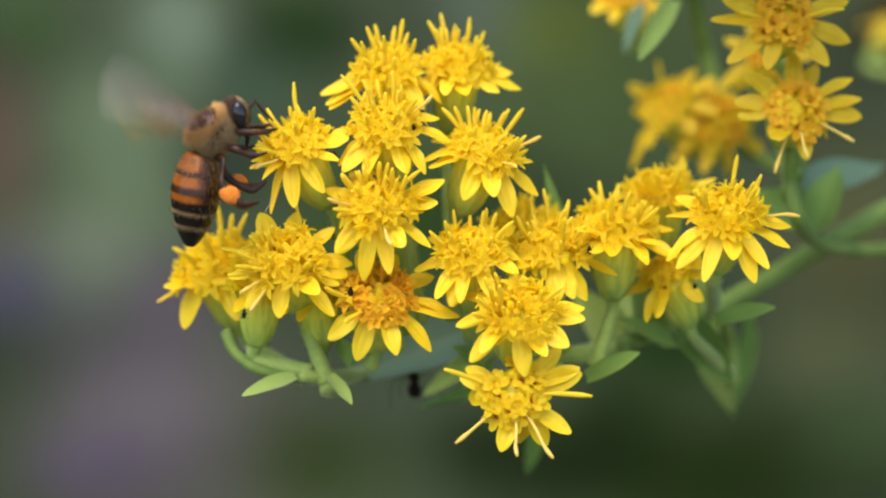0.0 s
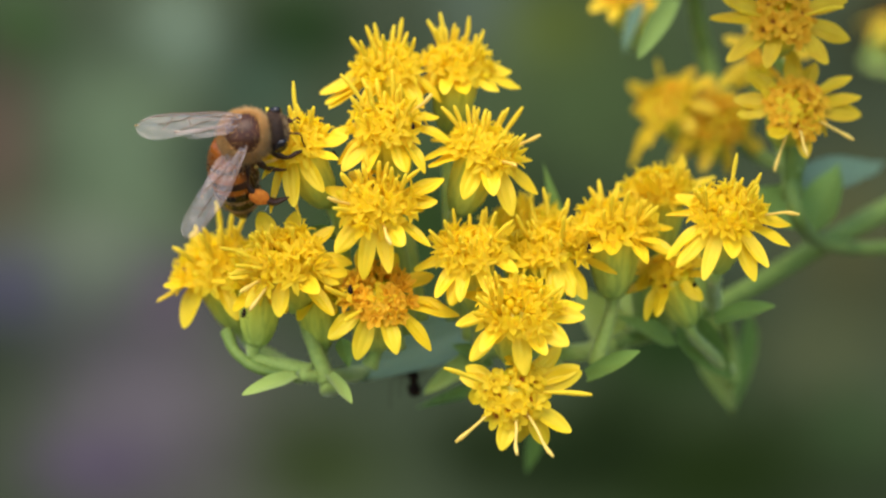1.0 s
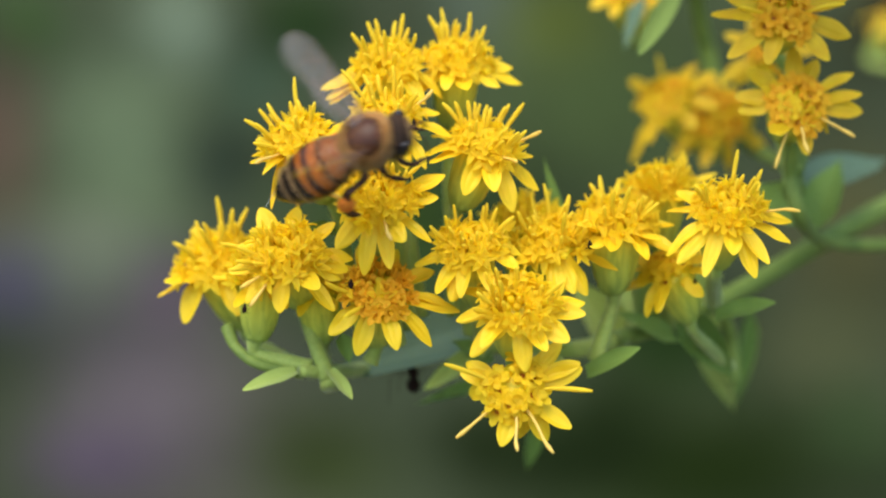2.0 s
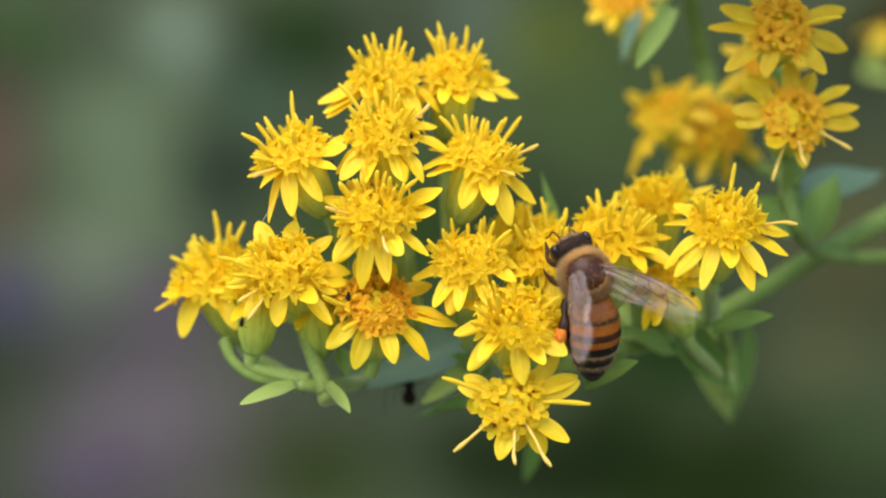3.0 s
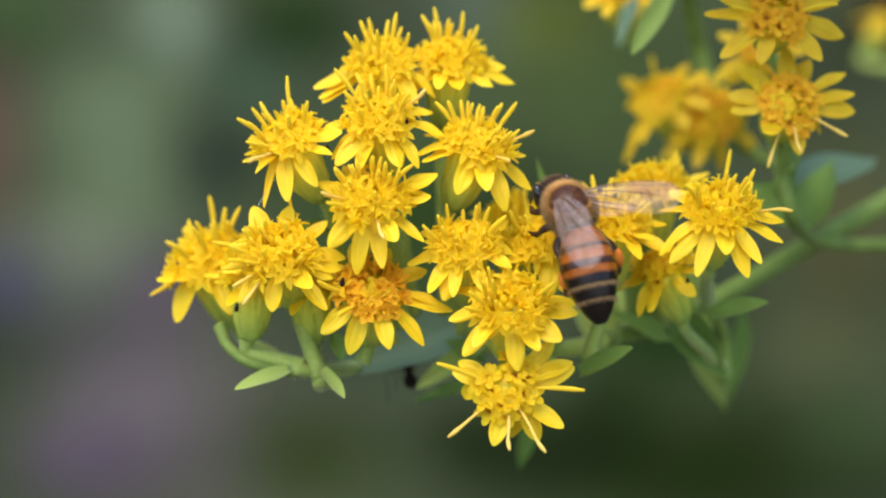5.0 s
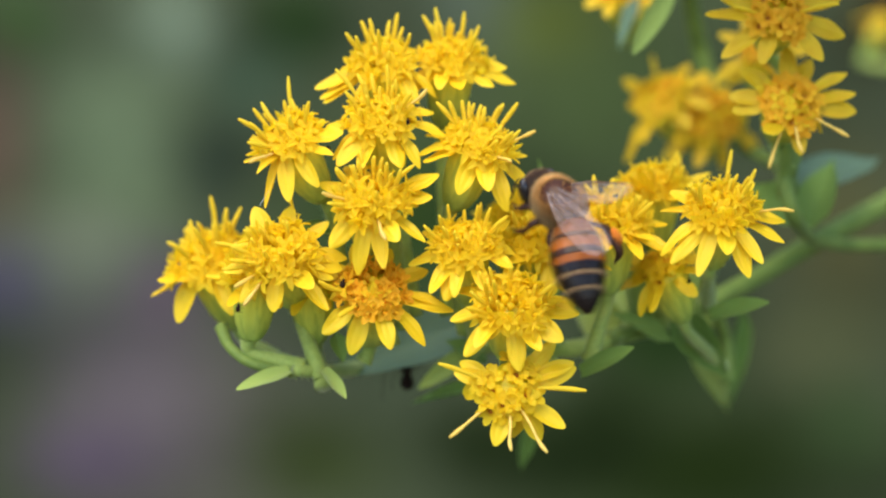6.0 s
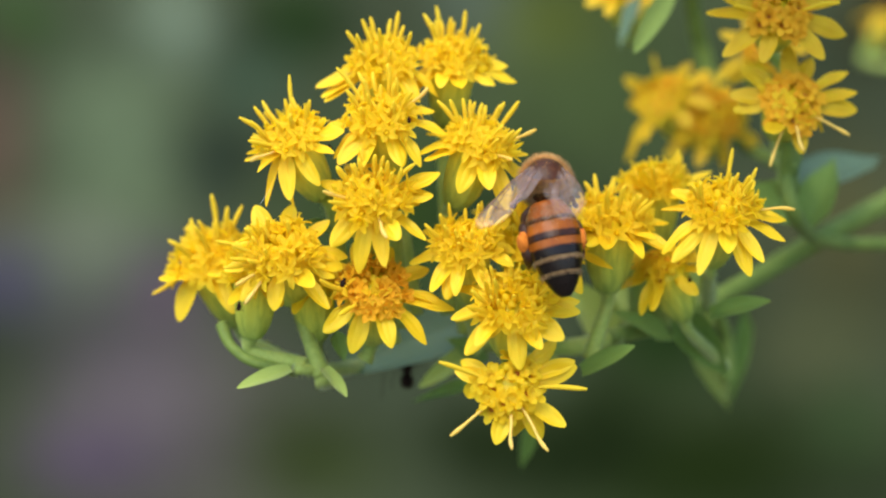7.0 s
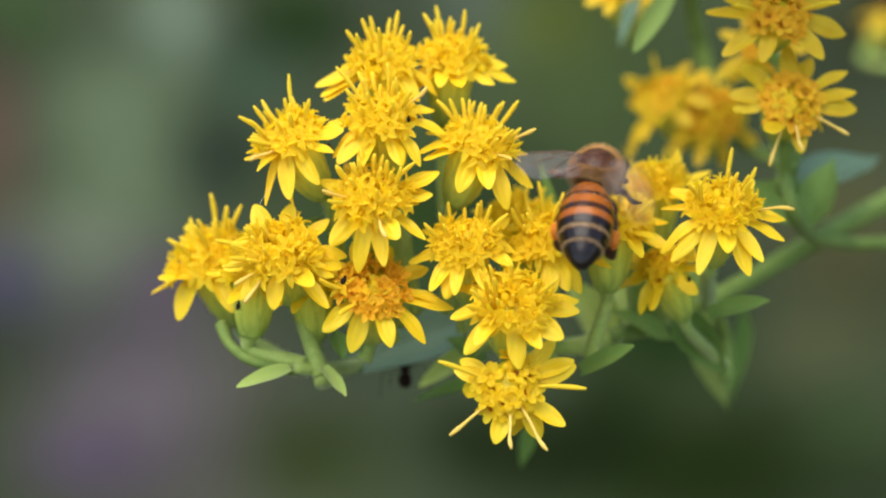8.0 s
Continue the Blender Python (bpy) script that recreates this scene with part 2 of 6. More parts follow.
for v in bm.verts:
    v.co.z = 0.03 * noise.noise(v.co * 0.35) - 0.03
tagged(finish("ground", bm, SOIL), "dark bare garden soil with low growth", "ground", kind="structure")

# a tall bank of garden growth closes the view behind the flowers
AXIS = VIEW @ Vector((0, 1.25, 0))
bm = bmesh.new()
bmesh.ops.create_grid(bm, x_segments=160, y_segments=90, size=1)
for v in bm.verts:
    x, z = v.co.x * 4.5, (v.co.y + 1) / 2 * 2.3 - AXIS.z - 0.03
    lump = 0.03 * noise.noise(Vector((x * 9, 0, z * 9))) + 0.012 * noise.noise(Vector((x * 31, 5, z * 31)))
    top = 0.10 * noise.noise(Vector((x * 1.3, 2, 0))) * max(0, v.co.y)
    v.co = (x, -0.10 * x * x + 0.25 * max(0, z) ** 2 + lump, z + top)
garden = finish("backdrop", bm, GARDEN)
garden.matrix_basis = Matrix.Translation(AXIS)
tagged(garden, "distant bank of green and grey-mauve garden growth, far out of focus", "backdrop", kind="structure")


# ---- shapes
def smooth_line(points, n):
    """Points on a smooth curve through the given ones (Catmull-Rom)."""
    ps = [Vector(p) for p in points]
    ps = [2 * ps[0] - ps[1], *ps, 2 * ps[-1] - ps[-2]]
    out = []
    for i in range(1, len(ps) - 2):
        a, b, c, d = ps[i - 1:i + 3]
        for k in range(n):
            t = k / n
            out.append(0.5 * (2 * b + (c - a) * t + (2 * a - 5 * b + 4 * c - d) * t * t + (3 * b - a - 3 * c + d) * t ** 3))
    return out + [ps[-2]]


def tube(bm, points, radii, sides=8, n=5, material_index=0, flat=1.0):
    line = smooth_line(points, n) if n > 1 else [Vector(p) for p in points]
    at = np.linspace(0, len(radii) - 1, len(line))
    rad = [float(r) for r in np.interp(at, range(len(radii)), radii)]
    up, rings = Vector((0.123, 0.9, 0.31)), []
    for i, p in enumerate(line):
        d = (line[min(i + 1, len(line) - 1)] - line[max(i - 1, 0)]).normalized()
        a = (up - up.dot(d) * d).normalized()
        b = d.cross(a)
        up = a
        rings.append([bm.verts.new(p + rad[i] * (math.cos(q) * a + flat * math.sin(q) * b)) for q in np.linspace(0, 2 * math.pi, sides, endpoint=False)])
    for r, s in zip(rings, rings[1:]):
        for i in range(sides):
            bm.faces.new((r[i], r[(i + 1) % sides], s[(i + 1) % sides], s[i])).material_index = material_index
    for r in (rings[0][::-1], rings[-1]):
        bm.faces.new(r).material_index = material_index


def lathe(bm, profile, sides, wave=None, material_index=0):
    """Rings of (height, radius) round z; wave(angle, height) scales the radius."""
    rings = []
    for z, r in profile:
        rings.append([bm.verts.new((r * k * math.cos(q), r * k * math.sin(q), z)) for q in np.linspace(0, 2 * math.pi, sides, endpoint=False) for k in [wave(q, z) if wave else 1]])
    for r, s in zip(rings, rings[1:]):
        for i in range(sides):
            bm.faces.new((r[i], r[(i + 1) % sides], s[(i + 1) % sides], s[i])).material_index = material_index
    bm.faces.new(rings[0][::-1]).material_index = material_index
    bm.faces.new(rings[-1]).material_index = material_index


def blade_mesh(name, mats, length_cells, droop, cup, outline, wave=0.0, thick=0.02, rib=0.0, tip=0.06, groove=0.0):
    """A petal or leaf of length 1 along x and half-width outline(t), with its two faces and an edge."""
    bm, cols = bmesh.new(), 14
    sheets = []
    for side in (1, -1):
        grid = []
        for i in range(length_cells + 1):
            t = i / length_cells
            w = outline(t)
            row = []
            for j in range(cols + 1):
                s = 2 * j / cols - 1
                z = -droop * t * t + cup * s * s * w + wave * math.sin(t * 9 + s * 2) * w * abs(s)
                z -= groove * math.exp(-((abs(s) - 0.36) / 0.12) ** 2) * min(1, 3 * (1 - t))
                z += rib * (abs(s) ** 0.5 - 1) * w + side * thick * (1 - 0.7 * s * s) * (1 - 0.6 * t)
                row.append(bm.verts.new((t - 0.25 * droop * droop * t * t + tip * (1 - s * s) * t, s * w, z)))
            grid.append(row)
        sheets.append(grid)
    for grid, flip in zip(sheets, (False, True)):
        for i in range(length_cells):
            for j in range(cols):
                f = (grid[i][j], grid[i + 1][j], grid[i + 1][j + 1], grid[i][j + 1])
                bm.faces.new(f[::-1] if flip else f)
    a, b = sheets
    rim = lambda g: [g[i][0] for i in range(length_cells + 1)] + g[-1][1:] + [g[i][-1] for i in range(length_cells - 1, -1, -1)] + g[0][-2:0:-1]
    ra, rb = rim(a), rim(b)
    for i in range(len(ra)):
        k = (i + 1) % len(ra)
        bm.faces.new((ra[k], ra[i], rb[i], rb[k]))
    for ring in (ra, rb):
        for i in range(len(ring)):
            bm.edges.get((ring[i - 1], ring[i])).smooth = False
    me = bpy.data.meshes.new(name)
    bmesh.ops.recalc_face_normals(bm, faces=bm.faces)
    bm.to_mesh(me)
    bm.free()
    me.materials.append(mats)
    me.polygons.foreach_set("use_smooth", [True] * len(me.polygons))
    return me


def oval(full, base=0.10, late=1.0):
    """Half-width of a petal: narrow at its foot, widest past the middle, drawn out to a blunt point."""
    return lambda t: full * max(0.10, math.sin(math.pi * (base + (0.965 - base) * t ** late))) ** 0.58


PETAL_SHAPES = ((0.10, 0.10, 0.235, 0.12, 1.0, 0.06, 0.03), (0.20, 0.16, 0.25, 0.10, 1.15, 0.08, 0.04), (0.02, 0.06, 0.265, 0.14, 1.05, 0.10, 0.03),
                (-0.10, 0.20, 0.22, 0.12, 0.95, 0.08, 0.05), (0.14, -0.16, 0.245, 0.10, 1.1, 0.12, -0.04), (0.28, 0.22, 0.20, 0.12, 1.25, 0.14, 0.04))
PETALS, PETALS_OLD_SHADED = [[blade_mesh("ray_petal", mat, 14, d, c, oval(w, n, la), wv, 0.010, r, 0.03, 0.020) for d, c, w, n, la, wv, r in PETAL_SHAPES] for mat in (PETAL, PETAL_OLD_SHADED)]
PETALS_NARROW = [blade_mesh("ray_petal", PETAL, 9, d, c, oval(w, 0.2), wv, 0.012, 0.05) for d, c, w, wv in ((0.12, 0.9, 0.12, 0.1), (-0.12, 1.1, 0.11, 0.15))]


def floret_mesh(mats, flare, rise, curl, hollow=False, seed=0):
    """A trumpet-shaped disc floret of height 1: five pointed lobes, bent outwards, round a throat with its forked style."""
    bm, sides, rng = bmesh.new(), 10, random.Random(seed)
    mouth = 0.30 if hollow else 0.20
    deep = 0.30 if hollow else 0.55
    outer = [(0.07, 0), (0.10, 0.42), (0.16, 0.58), (mouth, 0.74)]
    inner = [(mouth - 0.04, 0.745), (0.62 * mouth, (0.745 + deep) / 2), (0.05, deep)]
    rings = [[bm.verts.new((r * math.cos(q), r * math.sin(q), z)) for q in np.linspace(0, 2 * math.pi, sides, endpoint=False)] for r, z in outer + inner]
    for k, (r, s) in enumerate(zip(rings, rings[1:])):
        for i in range(sides):
            bm.faces.new((r[i], r[(i + 1) % sides], s[(i + 1) % sides], s[i])).material_index = int(hollow and k >= 5)
    bm.faces.new(rings[-1]).material_index = int(hollow)
    for i in range(5):
        q = i * 2 * math.pi / 5 + rng.uniform(-0.12, 0.12)
        out, side = Vector((math.cos(q), math.sin(q), 0)), Vector((-math.sin(q), math.cos(q), 0))
        reach, up = flare * rng.uniform(0.8, 1.2), rise * rng.uniform(0.7, 1.3)
        sheets = []
        for lift in (0.0, -0.035):
            rows = []
            for k, w in ((0.0, 0.16), (0.45, 0.14), (0.8, 0.08), (1.0, 0.012)):
                p = out * (mouth - 0.03 + reach * k) + Vector((0, 0, 0.70 + up * k - curl * k * k + lift * (1 - 0.6 * k)))
                rows.append([bm.verts.new(p + side * w * u + Vector((0, 0, 0.05 * abs(u)))) for u in (-1, 0, 1)])
            sheets.append(rows)
        for rows, turn in zip(sheets, (1, -1)):
            for a, b in zip(rows, rows[1:]):
                for u in (0, 1):
                    bm.faces.new((a[u], b[u], b[u + 1], a[u + 1])[::turn])
        for u in (0, 2):
            for k in range(3):
                bm.faces.new((sheets[0][k][u], sheets[0][k + 1][u], sheets[1][k + 1][u], sheets[1][k][u]))
    if not hollow:
        tube(bm, [(0, 0, 0.45), (0.01, 0, 0.8), (0.02, 0.01, 1.02)], [0.05, 0.055, 0.05], 5, 2)
        for u in (1, -1):
            tube(bm, [(0.02, 0.01, 1.0), (0.02 + 0.03 * u, 0.01, 1.10), (0.02 + 0.09 * u, 0.01, 1.12)], [0.035, 0.03, 0.015], 4, 2)
    me = bpy.data.meshes.new("disc_floret")
    bm.to_mesh(me)
    bm.free()
    for m in mats:
        me.materials.append(m)
    return me


def rod_mesh(name, mat, points, radii, sides=6):
    bm = bmesh.new()
    tube(bm, points, radii, sides, 4)
    me = bpy.data.meshes.new(name)
    bm.to_mesh(me)
    bm.free()
    me.materials.append(mat)
    me.polygons.foreach_set("use_smooth", [True] * len(me.polygons))
    return me


OPEN = [floret_mesh([FLORET], f, z, c, False, k) for k, (f, z, c) in enumerate(((0.40, 0.34, 0.10), (0.52, 0.22, 0.16), (0.30, 0.48, 0.05), (0.46, 0.36, 0.22), (0.36, 0.20, 0.12)))]
OPEN_TUBE = [floret_mesh([FLORET, THROAT], f, z, c, True, k + 9) for k, (f, z, c) in enumerate(((0.22, 0.14, 0.10), (0.26, 0.10, 0.14), (0.18, 0.22, 0.06)))]
OPEN_OLD = [floret_mesh([FLORET_OLD], f, z, c, False, k + 20) for k, (f, z, c) in enumerate(((0.26, 0.22, 0.12), (0.32, 0.14, 0.14), (0.22, 0.30, 0.05)))]
OPEN_OLD_TUBE = [floret_mesh([FLORET_OLD, THROAT], f, z, c, True, k + 30) for k, (f, z, c) in enumerate(((0.20, 0.12, 0.10), (0.24, 0.16, 0.12)))]
BUD = rod_mesh("disc_bud", FLORET, [(0, 0, 0), (0, 0, 0.45), (0.01, 0, 0.8), (0, 0, 1.0)], [0.12, 0.15, 0.24, 0.20, 0.03])
BUD_OLD = rod_mesh("disc_bud", FLORET_OLD, [(0, 0, 0), (0, 0, 0.45), (0.01, 0, 0.8), (0, 0, 1.0)], [0.12, 0.16, 0.22, 0.20, 0.05])
SPIKES = [rod_mesh("style_spike", SPIKE, p, [0.040, 0.040, 0.042, 0.056, 0.060, 0.058, 0.030]) for p in (
    [(0, 0, 0), (0.02, 0, 0.35), (0.03, 0.01, 0.7), (0.02, 0.01, 1.0)], [(0, 0, 0), (-0.03, 0.02, 0.35), (-0.03, 0.04, 0.7), (0.02, 0.05, 1.0)], [(0, 0, 0), (0.05, 0.0, 0.3), (0.06, -0.03, 0.65), (0.01, -0.04, 1.0)])]
STYLES = [rod_mesh("style_spike", STYLE, [(0, 0, 0), (0.03, 0.01, 0.4), (0.0, -0.02, 0.75), (0.04, 0.02, 1.0)], [0.034, 0.034, 0.036, 0.036, 0.058, 0.030])]


def spot(u, v, depth):
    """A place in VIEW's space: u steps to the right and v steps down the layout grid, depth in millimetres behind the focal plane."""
    k = 1 + depth / 1000 / REACH
    return Vector(((u - 784) * STEP * k, depth / 1000, (441 - v) * STEP * k))


def aim(n, spin=0.0):
    """A turn that takes z to n."""
    return Vector(n).normalized().to_track_quat("Z", "Y").to_matrix() @ Matrix.Rotation(spin, 3, "Z")


def reach_for(turn, want, r0, h0, length, low, high, rest):
    """Bearing, rise and length of a blade set at radius r0, height h0 whose tip shows at want (x, z)."""
    q, e = np.meshgrid(np.radians(np.arange(0, 360, 4)), np.radians(np.arange(low, high + 1, 4)), indexing="ij")
    best = None
    for grow in (0.8, 0.9, 1.0, 1.1, 1.2, 1.35):
        far = r0 + length * grow * np.cos(e)
        p = np.stack([far * np.cos(q), far * np.sin(q), h0 + length * grow * np.sin(e)])
        w = np.einsum("ij,jab->iab", np.array(turn), p)
        miss = (w[0] - want[0]) ** 2 + (w[2] - want[1]) ** 2
        miss = miss + (0.0006 * (e - math.radians(rest))) ** 2 + (0.0012 * (grow - 1)) ** 2 + np.where(w[1] > 0, (0.25 * w[1]) ** 2, 0)
        i = np.unravel_index(np.argmin(miss), miss.shape)
        if best is None or miss[i] < best[0]:
            best = (miss[i], q[i], e[i], length * grow)
    return [float(b) for b in best[1:]]


def along(base, direction, up, length, width):
    """A pose whose x runs along direction with z towards up, scaled."""
    x = direction.normalized()
    z = (up - up.dot(x) * x).normalized()
    y = z.cross(x)
    m = Matrix((x, y, z)).transposed().to_4x4()
    return Matrix.Translation(base) @ m @ Matrix.Diagonal((length, width, width, 1))


def cup_mesh(name):
    """The green cup of overlapping bracts under a head, its rim at z = 0."""
    bm = bmesh.new()
    wave = lambda q, z: 1 + 0.05 * math.sin(8 * q + 260 * z) + 0.03 * math.sin(21 * q) * min(1, abs(z) / 0.001)
    prof = [(-0.0058, 0.0005), (-0.0056, 0.0009), (-0.0050, 0.00122), (-0.0040, 0.00158), (-0.0025, 0.00182), (-0.0010, 0.00190), (-0.0002, 0.0020), (0.0002, 0.0019), (0.0006, 0.0011), (0.0007, 0.0003)]
    lathe(bm, prof, 32, wave)
    rng = random.Random(5)
    for row, (z, r, length) in enumerate(((-0.0052, 0.00122, 0.0024), (-0.0038, 0.00168, 0.0028), (-0.0020, 0.00190, 0.0022))):
        for i in range(8):
            q = (i + 0.5 * (row % 2)) * math.pi / 4 + rng.uniform(-0.1, 0.1)
            a, t = Vector((math.cos(q), math.sin(q), 0)), Vector((-math.sin(q), math.cos(q), 0))
            top = z + length
            grid = [[bm.verts.new(a * (r * (0.985 + 0.10 * k) - 0.00014 * abs(s)) + t * s * wdt + Vector((0, 0, z + length * k))) for s in (-1, 0, 1)]
                    for k, wdt in ((0, 0.0004), (0.5, 0.00055), (0.85, 0.00038), (1.0, 0.00008))]
            for g, h in zip(grid, grid[1:]):
                for j in range(2):
                    bm.faces.new((g[j], g[j + 1], h[j + 1], h[j]))
    me = bpy.data.meshes.new(name)
    bm.to_mesh(me)
    bm.free()
    me.materials.append(CUP)
    me.polygons.foreach_set("use_smooth", [True] * len(me.polygons))
    return me


CUP_MESH = cup_mesh("flower_head")


def flower_head(plant, place, facing, petals, spikes, seed, old=0.0, size=1.0, shag=1.0):
    """A composite flower head: cup, ray petals whose tips show at the given grid places, disc florets and long styles."""
    u, v, depth = place
    rng = random.Random(seed)
    turn = aim(facing, rng.uniform(0, 6))
    centre = spot(u, v, depth)
    k = 1 + depth / 1000 / REACH
    head = piece("flower_head", CUP_MESH, plant, Matrix.Translation(centre) @ turn.to_4x4() @ Matrix.Scale(size, 4))
    z = Vector((0, 0, 1))
    used = []
    rays = PETALS_OLD_SHADED if old > 0.5 > shag else PETALS
    count, wide = (24, 0.0021) if shag < 0.5 else (38, 0.0018)
    for tip in petals:
        want = ((tip[0] - u) * STEP * k / size, (v - tip[1]) * STEP * k / size)
        narrow = len(tip) > 2
        q, e, length = reach_for(turn, want, 0.0018, 0.0001, 0.0032, -72, 60, -15)
        used.append(q)
        out = Vector((math.cos(q), math.sin(q), 0))
        d = out * math.cos(e) + z * math.sin(e)
        meshes = PETALS_NARROW if narrow else rays
        m = along(out * 0.0018 + z * 0.0001, d, z + out * 0.2 * rng.uniform(-1, 1) + Vector((-out.y, out.x, 0)) * rng.uniform(-0.35, 0.35), length, 0.0031 * rng.uniform(0.9, 1.1))
        piece("ray_petal", rng.choice(meshes), head, m)
    for q in np.arange(0, 2 * math.pi, 0.62) + rng.uniform(0, 0.6):
        out = Vector((math.cos(q), math.sin(q), 0))
        behind = (turn @ out).y > 0.25
        apart = min((abs((q - p + math.pi) % (2 * math.pi) - math.pi) for p in used), default=9)
        if apart > (0.5 if behind else 0.62):
            d = out * 0.95 + z * (rng.uniform(-0.3, 0.1) if behind else rng.uniform(-0.25, 0.05))
            used.append(q)
            piece("ray_petal", rng.choice(rays), head, along(out * 0.0019, d, z, 0.0026 * rng.uniform(0.85, 1.1), 0.0028))
    for i in range(count):
        t = math.sqrt((i + 0.5) / count)
        q = i * 2.39996 + rng.uniform(-0.15, 0.15)
        out = Vector((math.cos(q), math.sin(q), 0))
        base = out * 0.0019 * t + z * (0.0007 * (1 - t * t) - 0.0001)
        d = z + out * ((0.6 + 1.1 * shag) * t ** 1.6 + rng.uniform(-0.2, 0.3) * shag) + Vector((rng.uniform(-0.25, 0.25), rng.uniform(-0.25, 0.25), 0))
        tall = 0.0019 * (0.55 + 0.29 * shag) * rng.uniform(1 - 0.25 * shag, 1 + 0.3 * shag) * (1.0 if t > 0.35 else 0.8)
        opened = rng.random() < (0.85 if t > 0.3 + 0.25 * (1 - shag) else 0.3 * shag)
        worn = rng.random() < old - 0.12
        mesh = rng.choice((OPEN_OLD_TUBE if shag < 0.5 else OPEN_OLD) if worn else OPEN_TUBE if shag < 0.5 else OPEN) if opened else (BUD_OLD if worn else BUD)
        m = Matrix.Translation(base) @ aim(d, rng.uniform(0, 6)).to_4x4() @ Matrix.Diagonal((wide, wide, tall, 1) if opened else (0.0014, 0.0014, tall * 0.9, 1))
        piece("disc_floret", mesh, head, m)
    for _ in range(11 if shag > 0.9 else 0):
        q, e = rng.uniform(0, 6.283), math.radians(rng.uniform(50, 86))
        out = Vector((math.cos(q), math.sin(q), 0))
        foot, length = out * 0.0019 * math.sqrt(rng.random()) * 0.85 + z * 0.0004, 0.0027 * rng.uniform(0.75, 1.1)
        turned = aim(out * math.cos(e) + z * math.sin(e), rng.uniform(0, 6)).to_4x4()
        piece("style_spike", rng.choice(SPIKES), head, Matrix.Translation(foot) @ turned @ Matrix.Diagonal((0.0030, 0.0030, length, 1)))
    for tip in spikes:
        want = ((tip[0] - u) * STEP * k / size, (v - tip[1]) * STEP * k / size)
        pale = len(tip) > 2
        q, e, length = reach_for(turn, want, 0.0013, 0.0004, 0.0034, -10, 88, 50)
        out = Vector((math.cos(q), math.sin(q), 0))
        d = out * math.cos(e) + z * math.sin(e)
        m = Matrix.Translation(out * 0.0013 + z * 0.0004) @ aim(d, rng.uniform(0, 6)).to_4x4() @ Matrix.Diagonal((0.0034, 0.0034, length, 1))
        piece("style_spike", rng.choice(STYLES if pale else SPIKES), head, m)
    return head, centre - turn @ Vector((0, 0, 0.0056 * size)), turn @ Vector((0, 0, -1))


def hairs(bm, points, radius, n, rng, length=0.00022):
    """Fine short hairs standing on a stalk."""
    line = smooth_line(points, 6)
    for _ in range(n):
        i = rng.randrange(len(line) - 1)
        p = line[i].lerp(line[i + 1], rng.random())
        d = (line[i + 1] - line[i]).normalized()
        a = (Vector((rng.gauss(0, 1), rng.gauss(0, 1), rng.gauss(0, 1)))).cross(d).normalized()
        b = d.cross(a) * 0.000018
        root = p + a * radius * 0.95
        tip = root + (a + d * rng.uniform(-0.4, 0.6)) * length * rng.uniform(0.6, 1.2)
        vs = [bm.verts.new(root + k) for k in (b, -b, d * 0.00002)]
        top = bm.verts.new(tip)
        for k in range(3):
            bm.faces.new((vs[k], vs[(k + 1) % 3], top))


def pedicel(plant, foot, down, joint, r0=0.00055, r1=0.00078, name="stalk"):
    """The short stalk from a cup down to its branch."""
    bm = bmesh.new()
    j = Vector(joint)
    gap = (foot - j).length
    line = [foot - down * 0.0006, foot + down * min(0.0016, gap * 0.25), foot.lerp(j, 0.65) + down * 0.0004, j]
    tube(bm, line, [r0 * 1.25, r0 * 0.95, (r0 + r1) / 2, r1], 12, 6)
    for v in bm.verts:
        v.co += 0.00007 * noise.noise_vector(v.co * 700)
    hairs(bm, line, (r0 + r1) / 2, int(gap * 26000), random.Random(3), 0.00028)
    return part(name, bm, STEM, plant)


def stem(plant, points, radii, name="stem", mat=None):
    bm = bmesh.new()
    tube(bm, points, radii, 14, 8)
    for v in bm.verts:
        v.co += 0.00006 * noise.noise_vector(v.co * 900)
    if mat is STEM:
        hairs(bm, points, 0.00068, 700, random.Random(8), 0.0003)
    return part(name, bm, mat or GREEN_SHADED, plant)


LEAVES = {}


def leaf(plant, base, tip, width, facing, mat=None, droop=0.12, cup=0.35, blunt=False):
    mat = mat or LEAF
    key = (mat.name, droop, cup, blunt)
    shape = (lambda t: 0.5 * max(0.12, math.sin(math.pi * (0.16 + 0.80 * t)) ** 0.6)) if blunt else (lambda t: 0.5 * max(0.03, min(1, 0.25 + 3 * t) * math.sin(math.pi * min(1, t * 0.93 + 0.07) ** 0.75) ** 0.8))
    if key not in LEAVES:
        LEAVES[key] = blade_mesh("leaf", mat, 14, droop, cup, shape, 0.06, 0.03 if blunt else 0.012, 0.12)
    d = tip - base
    return piece("leaf", LEAVES[key], plant, along(base, d, Vector(facing), d.length, width))


def plant_root(name, x, y, label):
    ob = new(name)
    ob.matrix_basis = pose(x, y, -0.02)
    return tagged(ob, label, "plant", "goldenrod plants")


def set_on_view(plant):
    """Parts were laid out in VIEW's space: carry them over to the root's."""
    for c in plant.children:
        c.matrix_parent_inverse = plant.matrix_basis.inverted() @ VIEW


def from_ground(x, y, z):
    return VIEW.inverted() @ Vector((x, y, z))


def bloom(plant, seed, place, facing, petals, spikes, joint, age, size, shag=None):
    """A flower head with the stalk that joins it to its branch."""
    if shag is None:
        shag = 0.55 if age > 0.9 else 0.3 if age > 0.12 else 1.0
    head, foot, down = flower_head(plant, place, facing, petals, spikes, seed, age, size, shag)
    thick = joint[3] if len(joint) > 3 else 1.0
    pedicel(plant, foot, down, spot(*joint[:3]), 0.00055 * thick, 0.00078 * thick)


